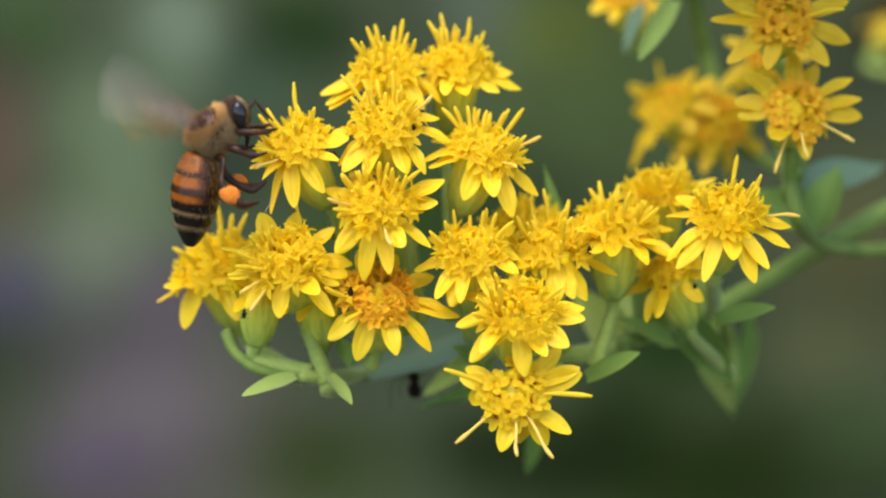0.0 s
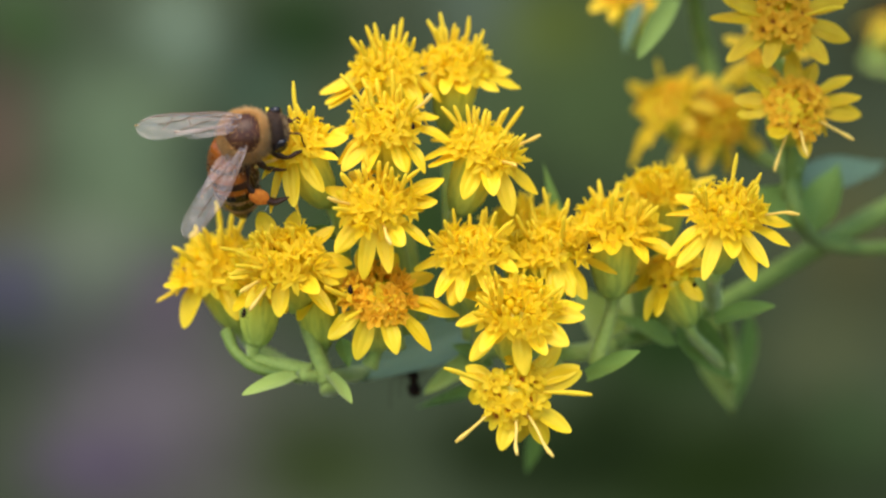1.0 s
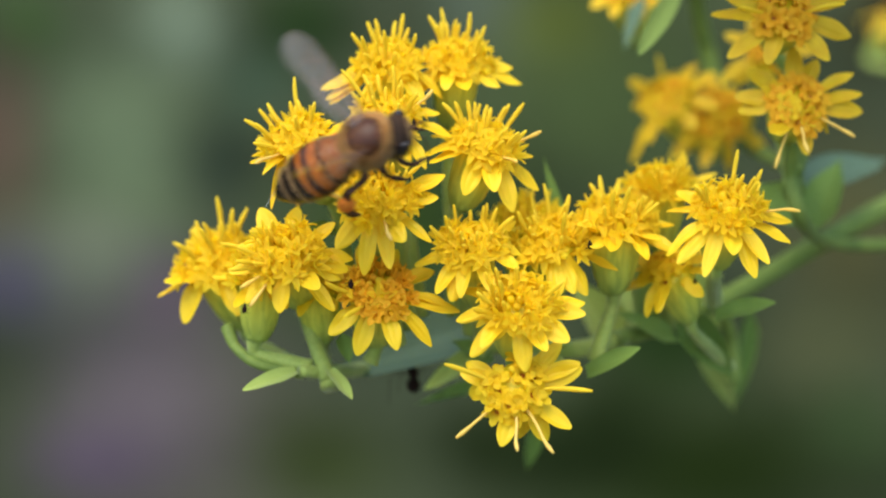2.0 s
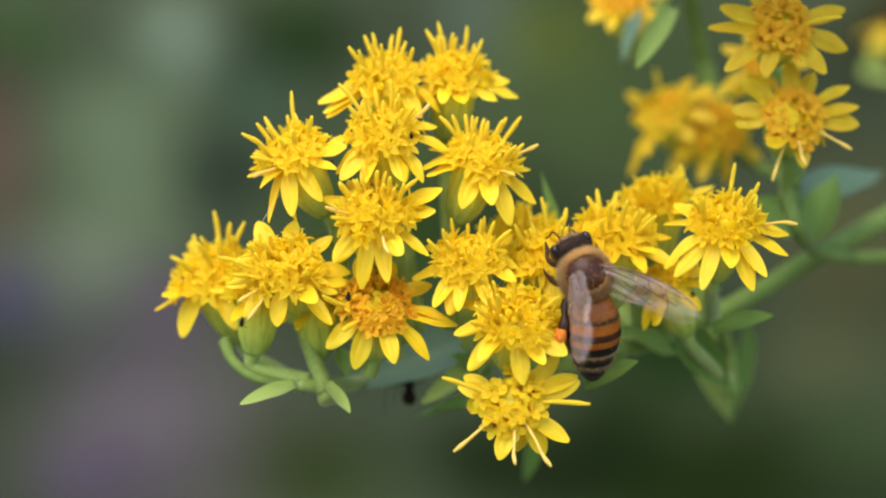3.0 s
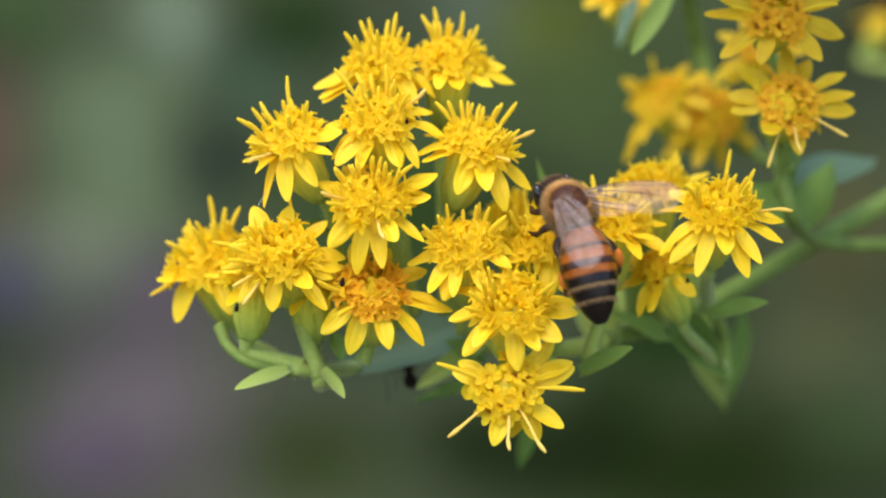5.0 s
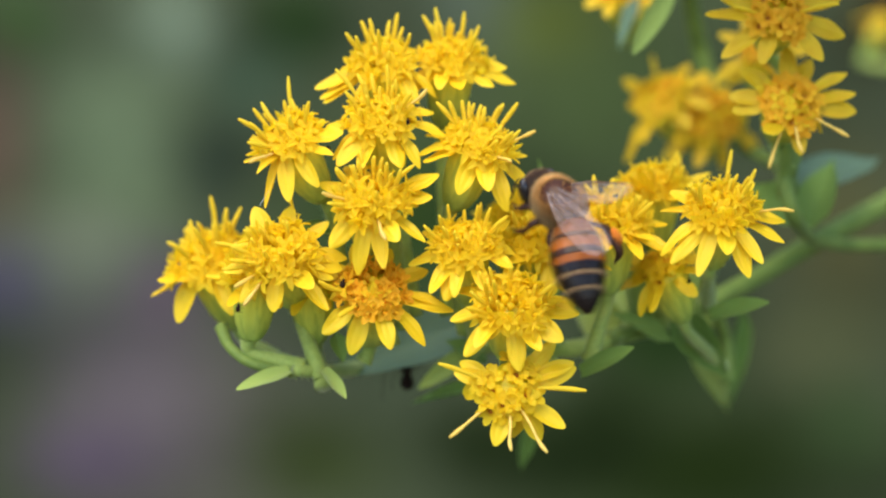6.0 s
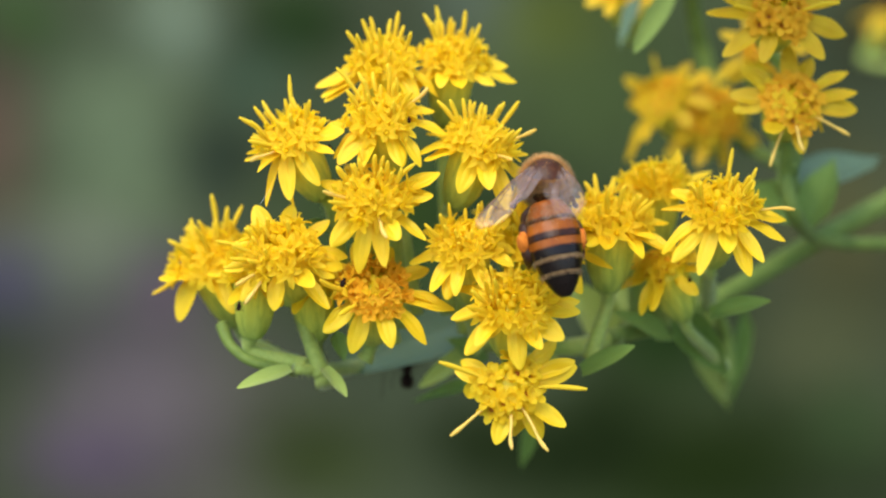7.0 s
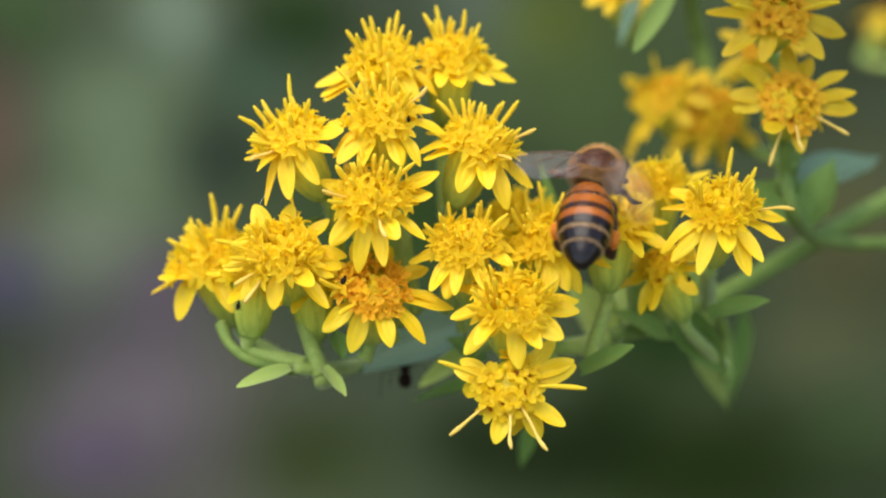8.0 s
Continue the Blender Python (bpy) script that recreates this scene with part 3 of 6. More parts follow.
# ---- the goldenrod in focus
front = plant_root("goldenrod_plant", 0.085, 0.06, "flowering goldenrod with bright yellow heads on green stalks")
stem(front, [from_ground(0.085, 0.06, -0.02), from_ground(0.09, 0.05, 0.3), from_ground(0.08, 0.04, 0.6), spot(2150, 900, 26), spot(1960, 330, 51), spot(1900, -60, 52), spot(1850, -500, 54)],
     [0.0032, 0.0030, 0.0027, 0.0024, 0.0021, 0.0016, 0.0008])
stem(front, [spot(1960, 290, 50), spot(1750, 275, 44), spot(1568, 365, 34), spot(1450, 428, 29), spot(1330, 500, 24), spot(1200, 566, 19), spot(1080, 602, 13)],
     [0.0011, 0.0011, 0.00105, 0.0010, 0.0009, 0.0008, 0.0008], "branch")
stem(front, [spot(1100, 598, 14), spot(1010, 618, 12), spot(880, 612, 15), spot(760, 622, 20), spot(660, 648, 16), spot(585, 657, 5), spot(528, 656, 2)],
     [0.00085, 0.0008, 0.00075, 0.0007, 0.0007, 0.00065, 0.0005], "branch", STEM)

# centre, facing, petal tips, style tips, joint of the stalk, age, size
bloom(front, 100, (523, 256, 0), (-0.42, -0.46, 0.78), [(485, 371, 1), (521, 357), (566, 328), (528, 392, 1), (612, 236), (598, 285), (470, 300, 1)],
     [(427, 211), (450, 192), (469, 177), (506, 182), (517, 137), (525, 175), (555, 184), (451, 221), (452, 252), (455, 291, 1)], (640, 600, 8), 0.05, 1.0)
bloom(front, 101, (688, 120, 4), (-0.05, -0.5, 0.86), [(570, 163), (561, 186), (576, 192), (590, 148), (788, 163), (640, 190), (745, 175)],
     [(620, 60), (637, 72), (646, 41), (661, 36), (697, 36), (711, 24), (731, 63), (675, 60)], (740, 560, 9), 0.0, 1.0)
bloom(front, 102, (806, 116, 6), (0.12, -0.5, 0.86), [(902, 112), (918, 142), (880, 150), (820, 172), (785, 148), (730, 160)],
     [(757, 25), (776, 10), (806, 45), (826, 20), (852, 45), (770, 48), (845, 70)], (800, 560, 10), 0.0, 1.0)
bloom(front, 103, (682, 220, 0), (-0.08, -0.62, 0.78), [(797, 230), (758, 288), (607, 292), (642, 300), (718, 292), (590, 270)],
     [(599, 122), (640, 128), (665, 130), (692, 115), (655, 150), (762, 161, 1), (620, 165), (735, 172)], (720, 580, 8), 0.0, 1.02)
bloom(front, 104, (850, 265, 1), (0.32, -0.48, 0.82), [(816, 347), (904, 371), (949, 337), (757, 290), (750, 262), (870, 330)],
     [(780, 182), (802, 183), (823, 180), (860, 187), (868, 195), (886, 190), (900, 185), (919, 180), (926, 233), (956, 231, 1), (912, 290, 1)], (830, 590, 8), 0.0, 1.02)
bloom(front, 105, (664, 358, -2), (0.02, -0.76, 0.64), [(784, 306), (773, 348), (757, 434), (687, 478), (637, 489), (592, 438), (710, 420)],
     [(605, 300), (644, 266), (672, 280), (716, 300), (690, 290), (742, 297), (584, 347, 1), (591, 361), (690, 425, 1)], (700, 610, 6), 0.05, 1.05)
bloom(front, 106, (380, 468, 7), (-0.30, -0.50, 0.80), [(281, 532), (322, 567), (420, 547), (300, 495)],
     [(373, 345), (341, 391), (325, 430), (411, 370), (439, 370), (360, 400), (395, 390)], (528, 655, 4, 1.0), 0.0, 1.14)
bloom(front, 107, (507, 458, -2), (-0.1, -0.8, 0.6), [(587, 557), (598, 487), (622, 450), (451, 368), (514, 360), (530, 400), (562, 502), (610, 470)],
     [(384, 434), (425, 436), (404, 477), (432, 508, 1), (447, 542, 1), (440, 410), (480, 395), (420, 460)], (575, 668, 3), 0.08, 1.05)
bloom(front, 108, (663, 520, -1), (0.02, -0.78, 0.62), [(806, 548), (766, 606), (632, 628), (581, 583), (800, 530), (700, 600)],
     [(574, 500), (610, 560)], (650, 640, 5), 0.95, 1.12)
bloom(front, 109, (831, 440, -1), (-0.05, -0.6, 0.78), [(728, 462), (766, 514), (809, 516), (797, 530), (866, 505), (910, 461)],
     [(760, 400), (780, 385), (850, 365), (875, 370), (905, 385)], (850, 605, 7), 0.1, 0.98)
bloom(front, 110, (972, 432, 2), (0.0, -0.66, 0.75), [(1086, 484), (1034, 516), (1006, 513), (980, 517), (875, 447), (905, 470)],
     [(960, 325), (1006, 346), (990, 375), (940, 350), (915, 375), (1030, 390)], (990, 610, 8), 0.05, 1.05)
bloom(front, 111, (1085, 400, 3), (0.0, -0.45, 0.88), [(1066, 448), (1137, 442), (1186, 454), (1025, 382), (1155, 420), (1040, 430)],
     [(1044, 324), (1063, 312), (1094, 320), (1104, 334), (1159, 362), (1075, 340)], (1050, 640, 6), 0.0, 1.1)
bloom(front, 112, (1168, 338, 8), (0.0, -0.45, 0.88), [(1267, 313), (1212, 276), (1112, 316), (1205, 344), (1140, 300)],
     [(1150, 300), (1190, 290)], (1185, 570, 18), 0.1, 1.0)
bloom(front, 113, (1281, 378, 0), (0.04, -0.68, 0.73), [(1192, 464), (1236, 488), (1326, 492), (1346, 468), (1394, 432), (1394, 392), (1180, 379, 1), (1200, 336), (1165, 440), (1290, 440)],
     [(1301, 260), (1340, 300), (1421, 370, 1), (1325, 325), (1240, 330)], (1258, 538, 21), 0.05, 1.02)
bloom(front, 114, (908, 545, -3), (0.0, -0.74, 0.67), [(826, 628), (922, 656), (997, 602), (1032, 558), (1030, 528), (850, 595), (960, 620)],
     [(809, 567), (842, 517), (830, 545), (990, 500), (880, 490), (860, 500)], (960, 640, 6), 0.0, 1.05)
bloom(front, 115, (907, 690, -3), (0.05, -0.95, 0.22), [(994, 607), (1018, 636), (1026, 654), (1004, 760), (966, 780), (927, 780), (884, 777), (818, 698), (816, 665), (822, 640)],
     [(778, 642), (1043, 688), (802, 776, 1), (908, 796, 1), (970, 799, 1)], (985, 640, 8), 0.125, 1.08)
bloom(front, 116, (1183, 480, 6), (-0.35, -0.5, 0.78), [(1130, 556), (1118, 471), (1125, 447), (1150, 545)], [], (1284, 650, 18, 0.9), 0.35, 0.95)
bloom(front, 117, (460, 497, 1), (0.12, -0.38, 0.92), [(420, 545), (508, 540)], [], (545, 652, 3, 1.1), 0.1, 0.94)
bloom(front, 118, (560, 505, 3), (0.0, -0.42, 0.9), [(530, 550)], [], (582, 682, 3, 1.25), 0.2, 0.95)
bloom(front, 119, (925, 400, 9), (0.05, -0.4, 0.9), [(960, 420), (880, 420), (990, 400)], [(930, 345), (905, 350)], (930, 600, 9), 0.1, 1.0)

leaf(front, spot(850, 562, 17), spot(584, 666, 12), 0.0060, (0.1, -0.8, 0.6), LEAF_BLUE, 0.05)
leaf(front, spot(865, 676, 14), spot(738, 712, 15), 0.0016, (0, -0.7, 0.7), LEAF, 0.05)
leaf(front, spot(520, 656, 2), spot(430, 686, 0), 0.0015, (0, -0.75, 0.7), STEM, blunt=True)
leaf(front, spot(578, 654, 2), spot(617, 701, 0), 0.0013, (0.4, -0.8, 0.5), STEM, blunt=True)
stem(front, [spot(398, 578, 5), spot(412, 612, 4), spot(445, 640, 3), spot(500, 655, 3), spot(545, 655, 3)], [0.0006, 0.00045, 0.00045, 0.0005, 0.0006], "stalk")
leaf(front, spot(600, 590, 4), spot(615, 640, 3), 0.0016, (0.3, -0.9, 0.2))
leaf(front, spot(1035, 660, 5), spot(1121, 617, 2), 0.0017, (-0.2, -0.9, 0.45), blunt=True)
leaf(front, spot(1262, 560, 8), spot(1360, 535, 5), 0.0019, (0, -0.85, 0.6), blunt=True)
leaf(front, spot(1238, 572, 22), spot(1292, 724, 32), 0.0030, (-0.30, -0.9, 0.15), STEM, 0.05)
leaf(front, spot(1322, 545, 30), spot(1299, 714, 34), 0.0030, (0.6, -0.75, 0.1), LEAF, 0.05)
stem(front, [spot(1268, 538, 21), spot(1290, 600, 24), spot(1294, 680, 24)], [0.0006, 0.0006, 0.0007], "branch")
leaf(front, spot(1150, 592, 19), spot(1118, 462, 13), 0.0034, (0.1, -0.9, 0.4), STEM)
leaf(front, spot(1180, 598, 25), spot(1052, 440, 22), 0.0054, (0.1, -0.9, 0.4), STEM)
leaf(front, spot(1096, 606, 22), spot(1012, 500, 20), 0.0042, (0.0, -0.9, 0.4), STEM)
leaf(front, spot(1262, 596, 26), spot(1186, 440, 22), 0.0046, (0.2, -0.9, 0.4), STEM)
leaf(front, spot(1196, 604, 16), spot(1092, 552, 13), 0.0024, (0.1, -0.8, 0.6), LEAF)
leaf(front, spot(1192, 540, 10), spot(1292, 668, 17), 0.0034, (-0.3, -0.9, 0.2), LEAF, 0.05)
leaf(front, spot(1000, 470, 12), spot(963, 288, 11), 0.0018, (0.5, -0.8, 0.1))
leaf(front, spot(948, 735, 20), spot(930, 832, 24), 0.0019, (0.3, -0.9, 0.1))
leaf(front, spot(600, 412, 4), spot(544, 400, 0), 0.0017, (0.1, -0.8, 0.6), blunt=True)
leaf(front, spot(860, 610, 12), spot(752, 684, 12), 0.0019, (0.2, -0.8, 0.5), STEM, blunt=True)
leaf(front, spot(868, 640, 12), spot(800, 602, 11), 0.0024, (0.2, -0.8, 0.5), LEAF)
set_on_view(front)

# ---- the goldenrod behind it
rear = plant_root("goldenrod_plant", 0.13, 0.09, "goldenrod behind with older orange-centred yellow heads")
stem(rear, [from_ground(0.13, 0.09, -0.02), from_ground(0.125, 0.08, 0.3), from_ground(0.115, 0.07, 0.6), spot(2450, 900, 40), spot(2250, 480, 32), spot(2150, 0, 34)],
     [0.0030, 0.0028, 0.0025, 0.0021, 0.0018, 0.0010])
stem(rear, [spot(2280, 490, 33), spot(1850, 425, 36), spot(1568, 434, 32), spot(1460, 428, 24), spot(1412, 385, 13), spot(1398, 310, 13), spot(1400, 250, 11)],
     [0.0012, 0.0009, 0.00065, 0.0006, 0.0007, 0.0007, 0.0006], "branch")
stem(rear, [spot(1400, 340, 14), spot(1395, 240, 24), spot(1388, 140, 30), spot(1382, 30, 32), spot(1376, -60, 33), spot(1370, -160, 34)],
     [0.0010, 0.0009, 0.0008, 0.00075, 0.0007, 0.0006], "branch")
bloom(rear, 300, (1384, 27, 5), (0.0, -0.92, 0.32), [(1256, 32), (1279, 104), (1350, 110), (1463, 107), (1507, 64), (1496, -10), (1274, -10), (1330, -60), (1420, -60)], [(1300, 20), (1480, 20)], (1400, 130, 14), 1.05, 1.08, 0.2)
bloom(rear, 301, (1404, 189, 6), (0.05, -0.92, 0.34), [(1321, 115), (1300, 165), (1308, 188), (1402, 84), (1447, 102), (1510, 118), (1524, 163), (1525, 197), (1360, 228), (1470, 230)], [(1360, 305, 1), (1410, 274, 1), (1502, 248, 1)], (1402, 300, 13), 0.85, 1.05, 0.2)
bloom(rear, 302, (1268, 207, 31), (0.0, -0.85, 0.5), [(1175, 283), (1237, 300), (1290, 305), (1358, 267), (1200, 250), (1330, 180)], [], (1300, 226, 38), 0.55, 1.15, 0.2)
bloom(rear, 303, (1178, 178, 31), (-0.5, -0.6, 0.6), [(1107, 280), (1117, 142), (1222, 108), (1122, 180), (1140, 250)], [(1117, 142), (1159, 100)], (1290, 222, 38), 0.52, 1.15, 0.2)
bloom(rear, 304, (1105, -22, 30), (-0.2, -0.7, 0.6), [(1045, 8), (1075, 25), (1165, 20), (1130, 28)], [], (1222, -110, 33), 0.9, 1.0, 0.2)
bloom(rear, 305, (1576, 40, 96), (0.5, -0.10, 0.85), [(1520, 90), (1545, 96), (1512, 40)], [], (1640, 130, 90), 1.05, 0.75, 0.2)
bloom(rear, 306, (1354, 92, 24), (0.0, -0.85, 0.4), [(1270, 142), (1296, 150), (1440, 146)], [], (1398, 205, 22), 0.95, 0.95, 0.2)
stem(rear, [spot(1900, 430, 37), spot(1740, 290, 64), spot(1670, 180, 86), spot(1640, 130, 90)], [0.0008, 0.0007, 0.0006, 0.0005], "branch")
stem(rear, [spot(1398, 300, 20), spot(1330, 262, 34), spot(1280, 210, 39), spot(1250, 105, 40), spot(1232, 20, 37), spot(1222, -70, 33), spot(1215, -200, 33)], [0.0007, 0.0008, 0.0009, 0.0009, 0.0008, 0.0008, 0.0006], "branch")
stem(rear, [spot(1400, 310, 13), spot(1425, 215, 14), spot(1400, 130, 14)], [0.0008, 0.0007, 0.0006], "branch")
# leaf painted with the stems' darkened green to dim it
leaf(rear, spot(1190, -8, 20), spot(1132, 88, 12), 0.0020, (-0.25, -0.92, -0.28), GREEN_SHADED, blunt=True)
leaf(rear, spot(1138, -8, 26), spot(1100, 84, 26), 0.0019, (-0.7, -0.7, 0.2), LEAF_BLUE)
leaf(rear, spot(1418, 342, 20), spot(1562, 266, 30), 0.0056, (-0.2, -0.72, 0.65), LEAF_BLUE, 0.2)
leaf(rear, spot(1432, 412, 18), spot(1478, 285, 20), 0.0042, (-0.5, -0.8, 0.3), LEAF, 0.1)
leaf(rear, spot(1340, 330, 18), spot(1420, 400, 16), 0.0040, (0.1, -0.9, 0.3), LEAF)
# unseen leafy bough over the view towards the lens, added to shade these heads
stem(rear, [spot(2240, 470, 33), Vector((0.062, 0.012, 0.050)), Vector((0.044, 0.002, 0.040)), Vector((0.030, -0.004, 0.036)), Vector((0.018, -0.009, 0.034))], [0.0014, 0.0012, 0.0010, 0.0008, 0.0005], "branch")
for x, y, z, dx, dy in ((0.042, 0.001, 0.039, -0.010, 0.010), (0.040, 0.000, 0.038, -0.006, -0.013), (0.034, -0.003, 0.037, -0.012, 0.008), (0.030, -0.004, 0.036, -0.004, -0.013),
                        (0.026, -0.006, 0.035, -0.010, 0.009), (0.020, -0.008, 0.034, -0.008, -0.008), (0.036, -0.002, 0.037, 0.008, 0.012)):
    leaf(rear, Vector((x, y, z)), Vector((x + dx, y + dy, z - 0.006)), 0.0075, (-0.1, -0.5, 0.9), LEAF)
# side twig of the unseen bough, added to shade the two blurred heads
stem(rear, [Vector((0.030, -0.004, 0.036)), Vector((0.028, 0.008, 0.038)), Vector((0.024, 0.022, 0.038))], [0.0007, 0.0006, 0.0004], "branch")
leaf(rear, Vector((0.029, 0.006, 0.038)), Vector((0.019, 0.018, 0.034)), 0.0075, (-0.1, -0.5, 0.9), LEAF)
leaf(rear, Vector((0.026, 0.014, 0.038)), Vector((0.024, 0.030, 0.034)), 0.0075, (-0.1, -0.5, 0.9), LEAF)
set_on_view(rear)


# ---- the honey bee: y forward, z to its back, the middle of the thorax at the origin
def blob(bm, centre, radii, segs=24, rings=14, material_index=0, shape=None):
    made = bmesh.ops.create_uvsphere(bm, u_segments=segs, v_segments=rings, radius=1)["verts"]
    for v in made:
        p = v.co.copy()
        if shape:
            p = shape(p)
        v.co = Vector((p.x * radii[0], p.y * radii[1], p.z * radii[2])) + Vector(centre)
    for f in {f for v in made for f in v.link_faces}:
        f.material_index = material_index


def fuzz(bm, n, centre, radii, length, rng, keep=lambda p: True, w=0.000013):
    """Short tapering hairs on an ellipsoid."""
    while n:
        p = Vector((rng.gauss(0, 1), rng.gauss(0, 1), rng.gauss(0, 1))).normalized()
        if not keep(p):
            continue
        n -= 1
        root = Vector(centre) + Vector((p.x * radii[0], p.y * radii[1], p.z * radii[2])) * 0.97
        d = (p + 0.5 * Vector((rng.uniform(-1, 1), rng.uniform(-1, 1) - 0.5, rng.uniform(-1, 1)))).normalized()
        a = d.orthogonal().normalized()
        b = d.cross(a)
        tip = root + d * length * rng.uniform(0.55, 1.15)
        vs = [bm.verts.new(root + w * (math.cos(q) * a + math.sin(q) * b)) for q in (0, 2.1, 4.2)]
        top = bm.verts.new(tip)
        for i in range(3):
            bm.faces.new((vs[i], vs[(i + 1) % 3], top))


bee = tagged(new("honey_bee"), "honey bee with fuzzy tan thorax, banded abdomen and orange pollen", "bee")
rng = random.Random(11)
bm = bmesh.new()
blob(bm, (0, 0, 0), (0.00185, 0.00205, 0.00170))
blob(bm, (0, -0.0012, 0.0009), (0.0010, 0.0006, 0.0006), 14, 8)
thorax = part("thorax", bm, THORAX_SHELL, bee)
bm = bmesh.new()
THORAX_SIZE = (0.00185, 0.00205, 0.00170)


def off_dome(p):
    """Hair grows round the bald dome of the back and the bare rump, thinning out over their edges."""
    r = math.hypot(p.x / 0.92, (p.y - 0.16) / 0.69) if p.z > 0 else 2
    if p.y < -0.4:
        r = min(r, math.hypot(p.x / 0.62, (p.z - 0.12) / 0.42))
    return r > 1 or rng.random() < 0.015 + 1.2 * max(0, r - 0.88)


fuzz(bm, 8500, (0, 0, 0), THORAX_SIZE, 0.00066, rng, lambda p: p.z > 0.05 and off_dome(p))
tagged(part("fuzz", bm, FUZZ, thorax, "dense tan fuzz"), kind="stuff")
bm = bmesh.new()
fuzz(bm, 8000, (0, 0, 0), THORAX_SIZE, 0.00078, rng, lambda p: (p.z < 0.25 or p.y < -0.75) and off_dome(p))
tagged(part("fuzz", bm, FUZZ_PALE, thorax, "cream side fuzz"), kind="stuff")

bm = bmesh.new()
blob(bm, (0, 0, 0), (0.00162, 0.00095, 0.00138), 22, 14, 0, lambda p: Vector((p.x * (1 + 0.18 * p.z), p.y, p.z)))
tube(bm, [(0, 0.0004, -0.0012), (0, 0.0006, -0.0019), (0, 0.0003, -0.0027)], [0.00035, 0.00022, 0.0001], 6, 3)
bee_head = head = part("head", bm, CHITIN, bee)
for s in (1, -1):
    bm = bmesh.new()
    blob(bm, (s * 0.00138, 0.00015, 0.0002), (0.00048, 0.00062, 0.00108), 16, 12)
    part("eye", bm, EYE_SHELL, head, "glossy black oval eye")
    bm = bmesh.new()
    tube(bm, [(s * 0.0003, 0.0009, 0.0001), (s * 0.0007, 0.0018, 0.0008), (s * 0.0010, 0.0022, 0.0000), (s * 0.0012, 0.0027, -0.0009)], [0.00008, 0.00007, 0.00008, 0.00007], 6, 4)
    part("antenna", bm, LEG, head)
bm = bmesh.new()
fuzz(bm, 3600, (0, 0, 0), (0.0016, 0.00095, 0.0014), 0.00045, rng, lambda p: abs(p.x) < 0.8)
tagged(part("fuzz", bm, FUZZ_DARK, head, "dark brown face fuzz"), kind="stuff")
bm = bmesh.new()
fuzz(bm, 1200, (0, 0, 0), (0.0016, 0.00095, 0.0014), 0.00040, rng, lambda p: abs(p.x) < 0.6 and p.y > 0.35)
tagged(part("fuzz", bm, FUZZ_PALE, head, "tan fuzz on the face"), kind="stuff")
head.matrix_basis = pose(0, 0.0021, -0.0010, -45, 0, 0)

bm = bmesh.new()
blob(bm, (0, -0.0002, 0), (0.0007, 0.0006, 0.0007), 12, 8)
bee_abdomen = part("abdomen", bm, CHITIN, bee, "amber and black banded abdomen")
ends = [0.0, 0.0016, 0.0031, 0.0045, 0.0057, 0.0068, 0.0077]


def girth(y):
    t = y / 0.0078
    return 0.00228 * max(0.05, math.sin(math.pi * min(1, 0.09 + t * 0.91)) ** 0.46 * (1 - 0.28 * max(0, t - 0.42) / 0.58))


for k, (dark_from, most, pale) in enumerate(((0.86, 0.44, 0), (0.70, 0.51, 0), (0.55, 0.66, 0), (0.38, 0.9, 1), (0.28, 0.95, 1), (0.05, 1, 1))):
    bm = bmesh.new()
    bands = bm.verts.layers.float_color.new("bands")
    y0, y1 = ends[k], ends[k + 1] + (0.00012 if k < 5 else 0)
    rings, steps = [], 16
    for i in range(steps + 1):
        a = i / steps
        y = y0 + (y1 - y0) * a
        r = girth(y) * (1 + 0.022 * a ** 2) * (0.96 if i == 0 and k else 1)
        ring = []
        for q in np.linspace(0, 2 * math.pi, 36, endpoint=False):
            v = bm.verts.new((r * math.cos(q), -y, 0.88 * r * math.sin(q) - 0.02 * y))
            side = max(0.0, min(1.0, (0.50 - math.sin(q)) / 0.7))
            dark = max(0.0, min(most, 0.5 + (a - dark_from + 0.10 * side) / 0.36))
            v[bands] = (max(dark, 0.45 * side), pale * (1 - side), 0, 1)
            ring.append(v)
        rings.append(ring)
    for r, s in zip(rings, rings[1:]):
        for j in range(36):
            bm.faces.new((r[j], r[(j + 1) % 36], s[(j + 1) % 36], s[j]))
    bm.faces.new(rings[-1])
    bm.faces.new(rings[0][::-1])
    bmesh.ops.recalc_face_normals(bm, faces=bm.faces)
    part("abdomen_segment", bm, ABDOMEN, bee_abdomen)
bm = bmesh.new()
for _ in range(2600):
    y = rng.choice((rng.uniform(0.0002, 0.0018), rng.uniform(0.0002, 0.0060), rng.choice((0.0046, 0.0058)) + rng.uniform(0, 0.0003)))
    q = rng.uniform(0, 2 * math.pi)
    if 0.0020 < y < 0.0045 and math.sin(q) > -0.1 and rng.random() < 0.85 or 0.0050 < y < 0.0057:
        continue
    out = Vector((math.cos(q), 0, math.sin(q)))
    root = Vector((girth(y) * out.x, -y, 0.88 * girth(y) * out.z - 0.02 * y))
    d = (0.55 * out + Vector((0.2 * rng.gauss(0, 1), -0.7, 0.2 * rng.gauss(0, 1)))).normalized()
    a = d.cross(out).normalized() * 0.000012
    vs = [bm.verts.new(p) for p in (root + a, root - a, root + out * 0.00002, root + d * 0.00038 * rng.uniform(0.6, 1.2))]
    for f in ((0, 1, 3), (1, 2, 3), (2, 0, 3)):
        bm.faces.new([vs[k] for k in f])
tagged(part("fuzz", bm, FUZZ_PALE, bee_abdomen, "sparse pale fuzz"), kind="stuff")


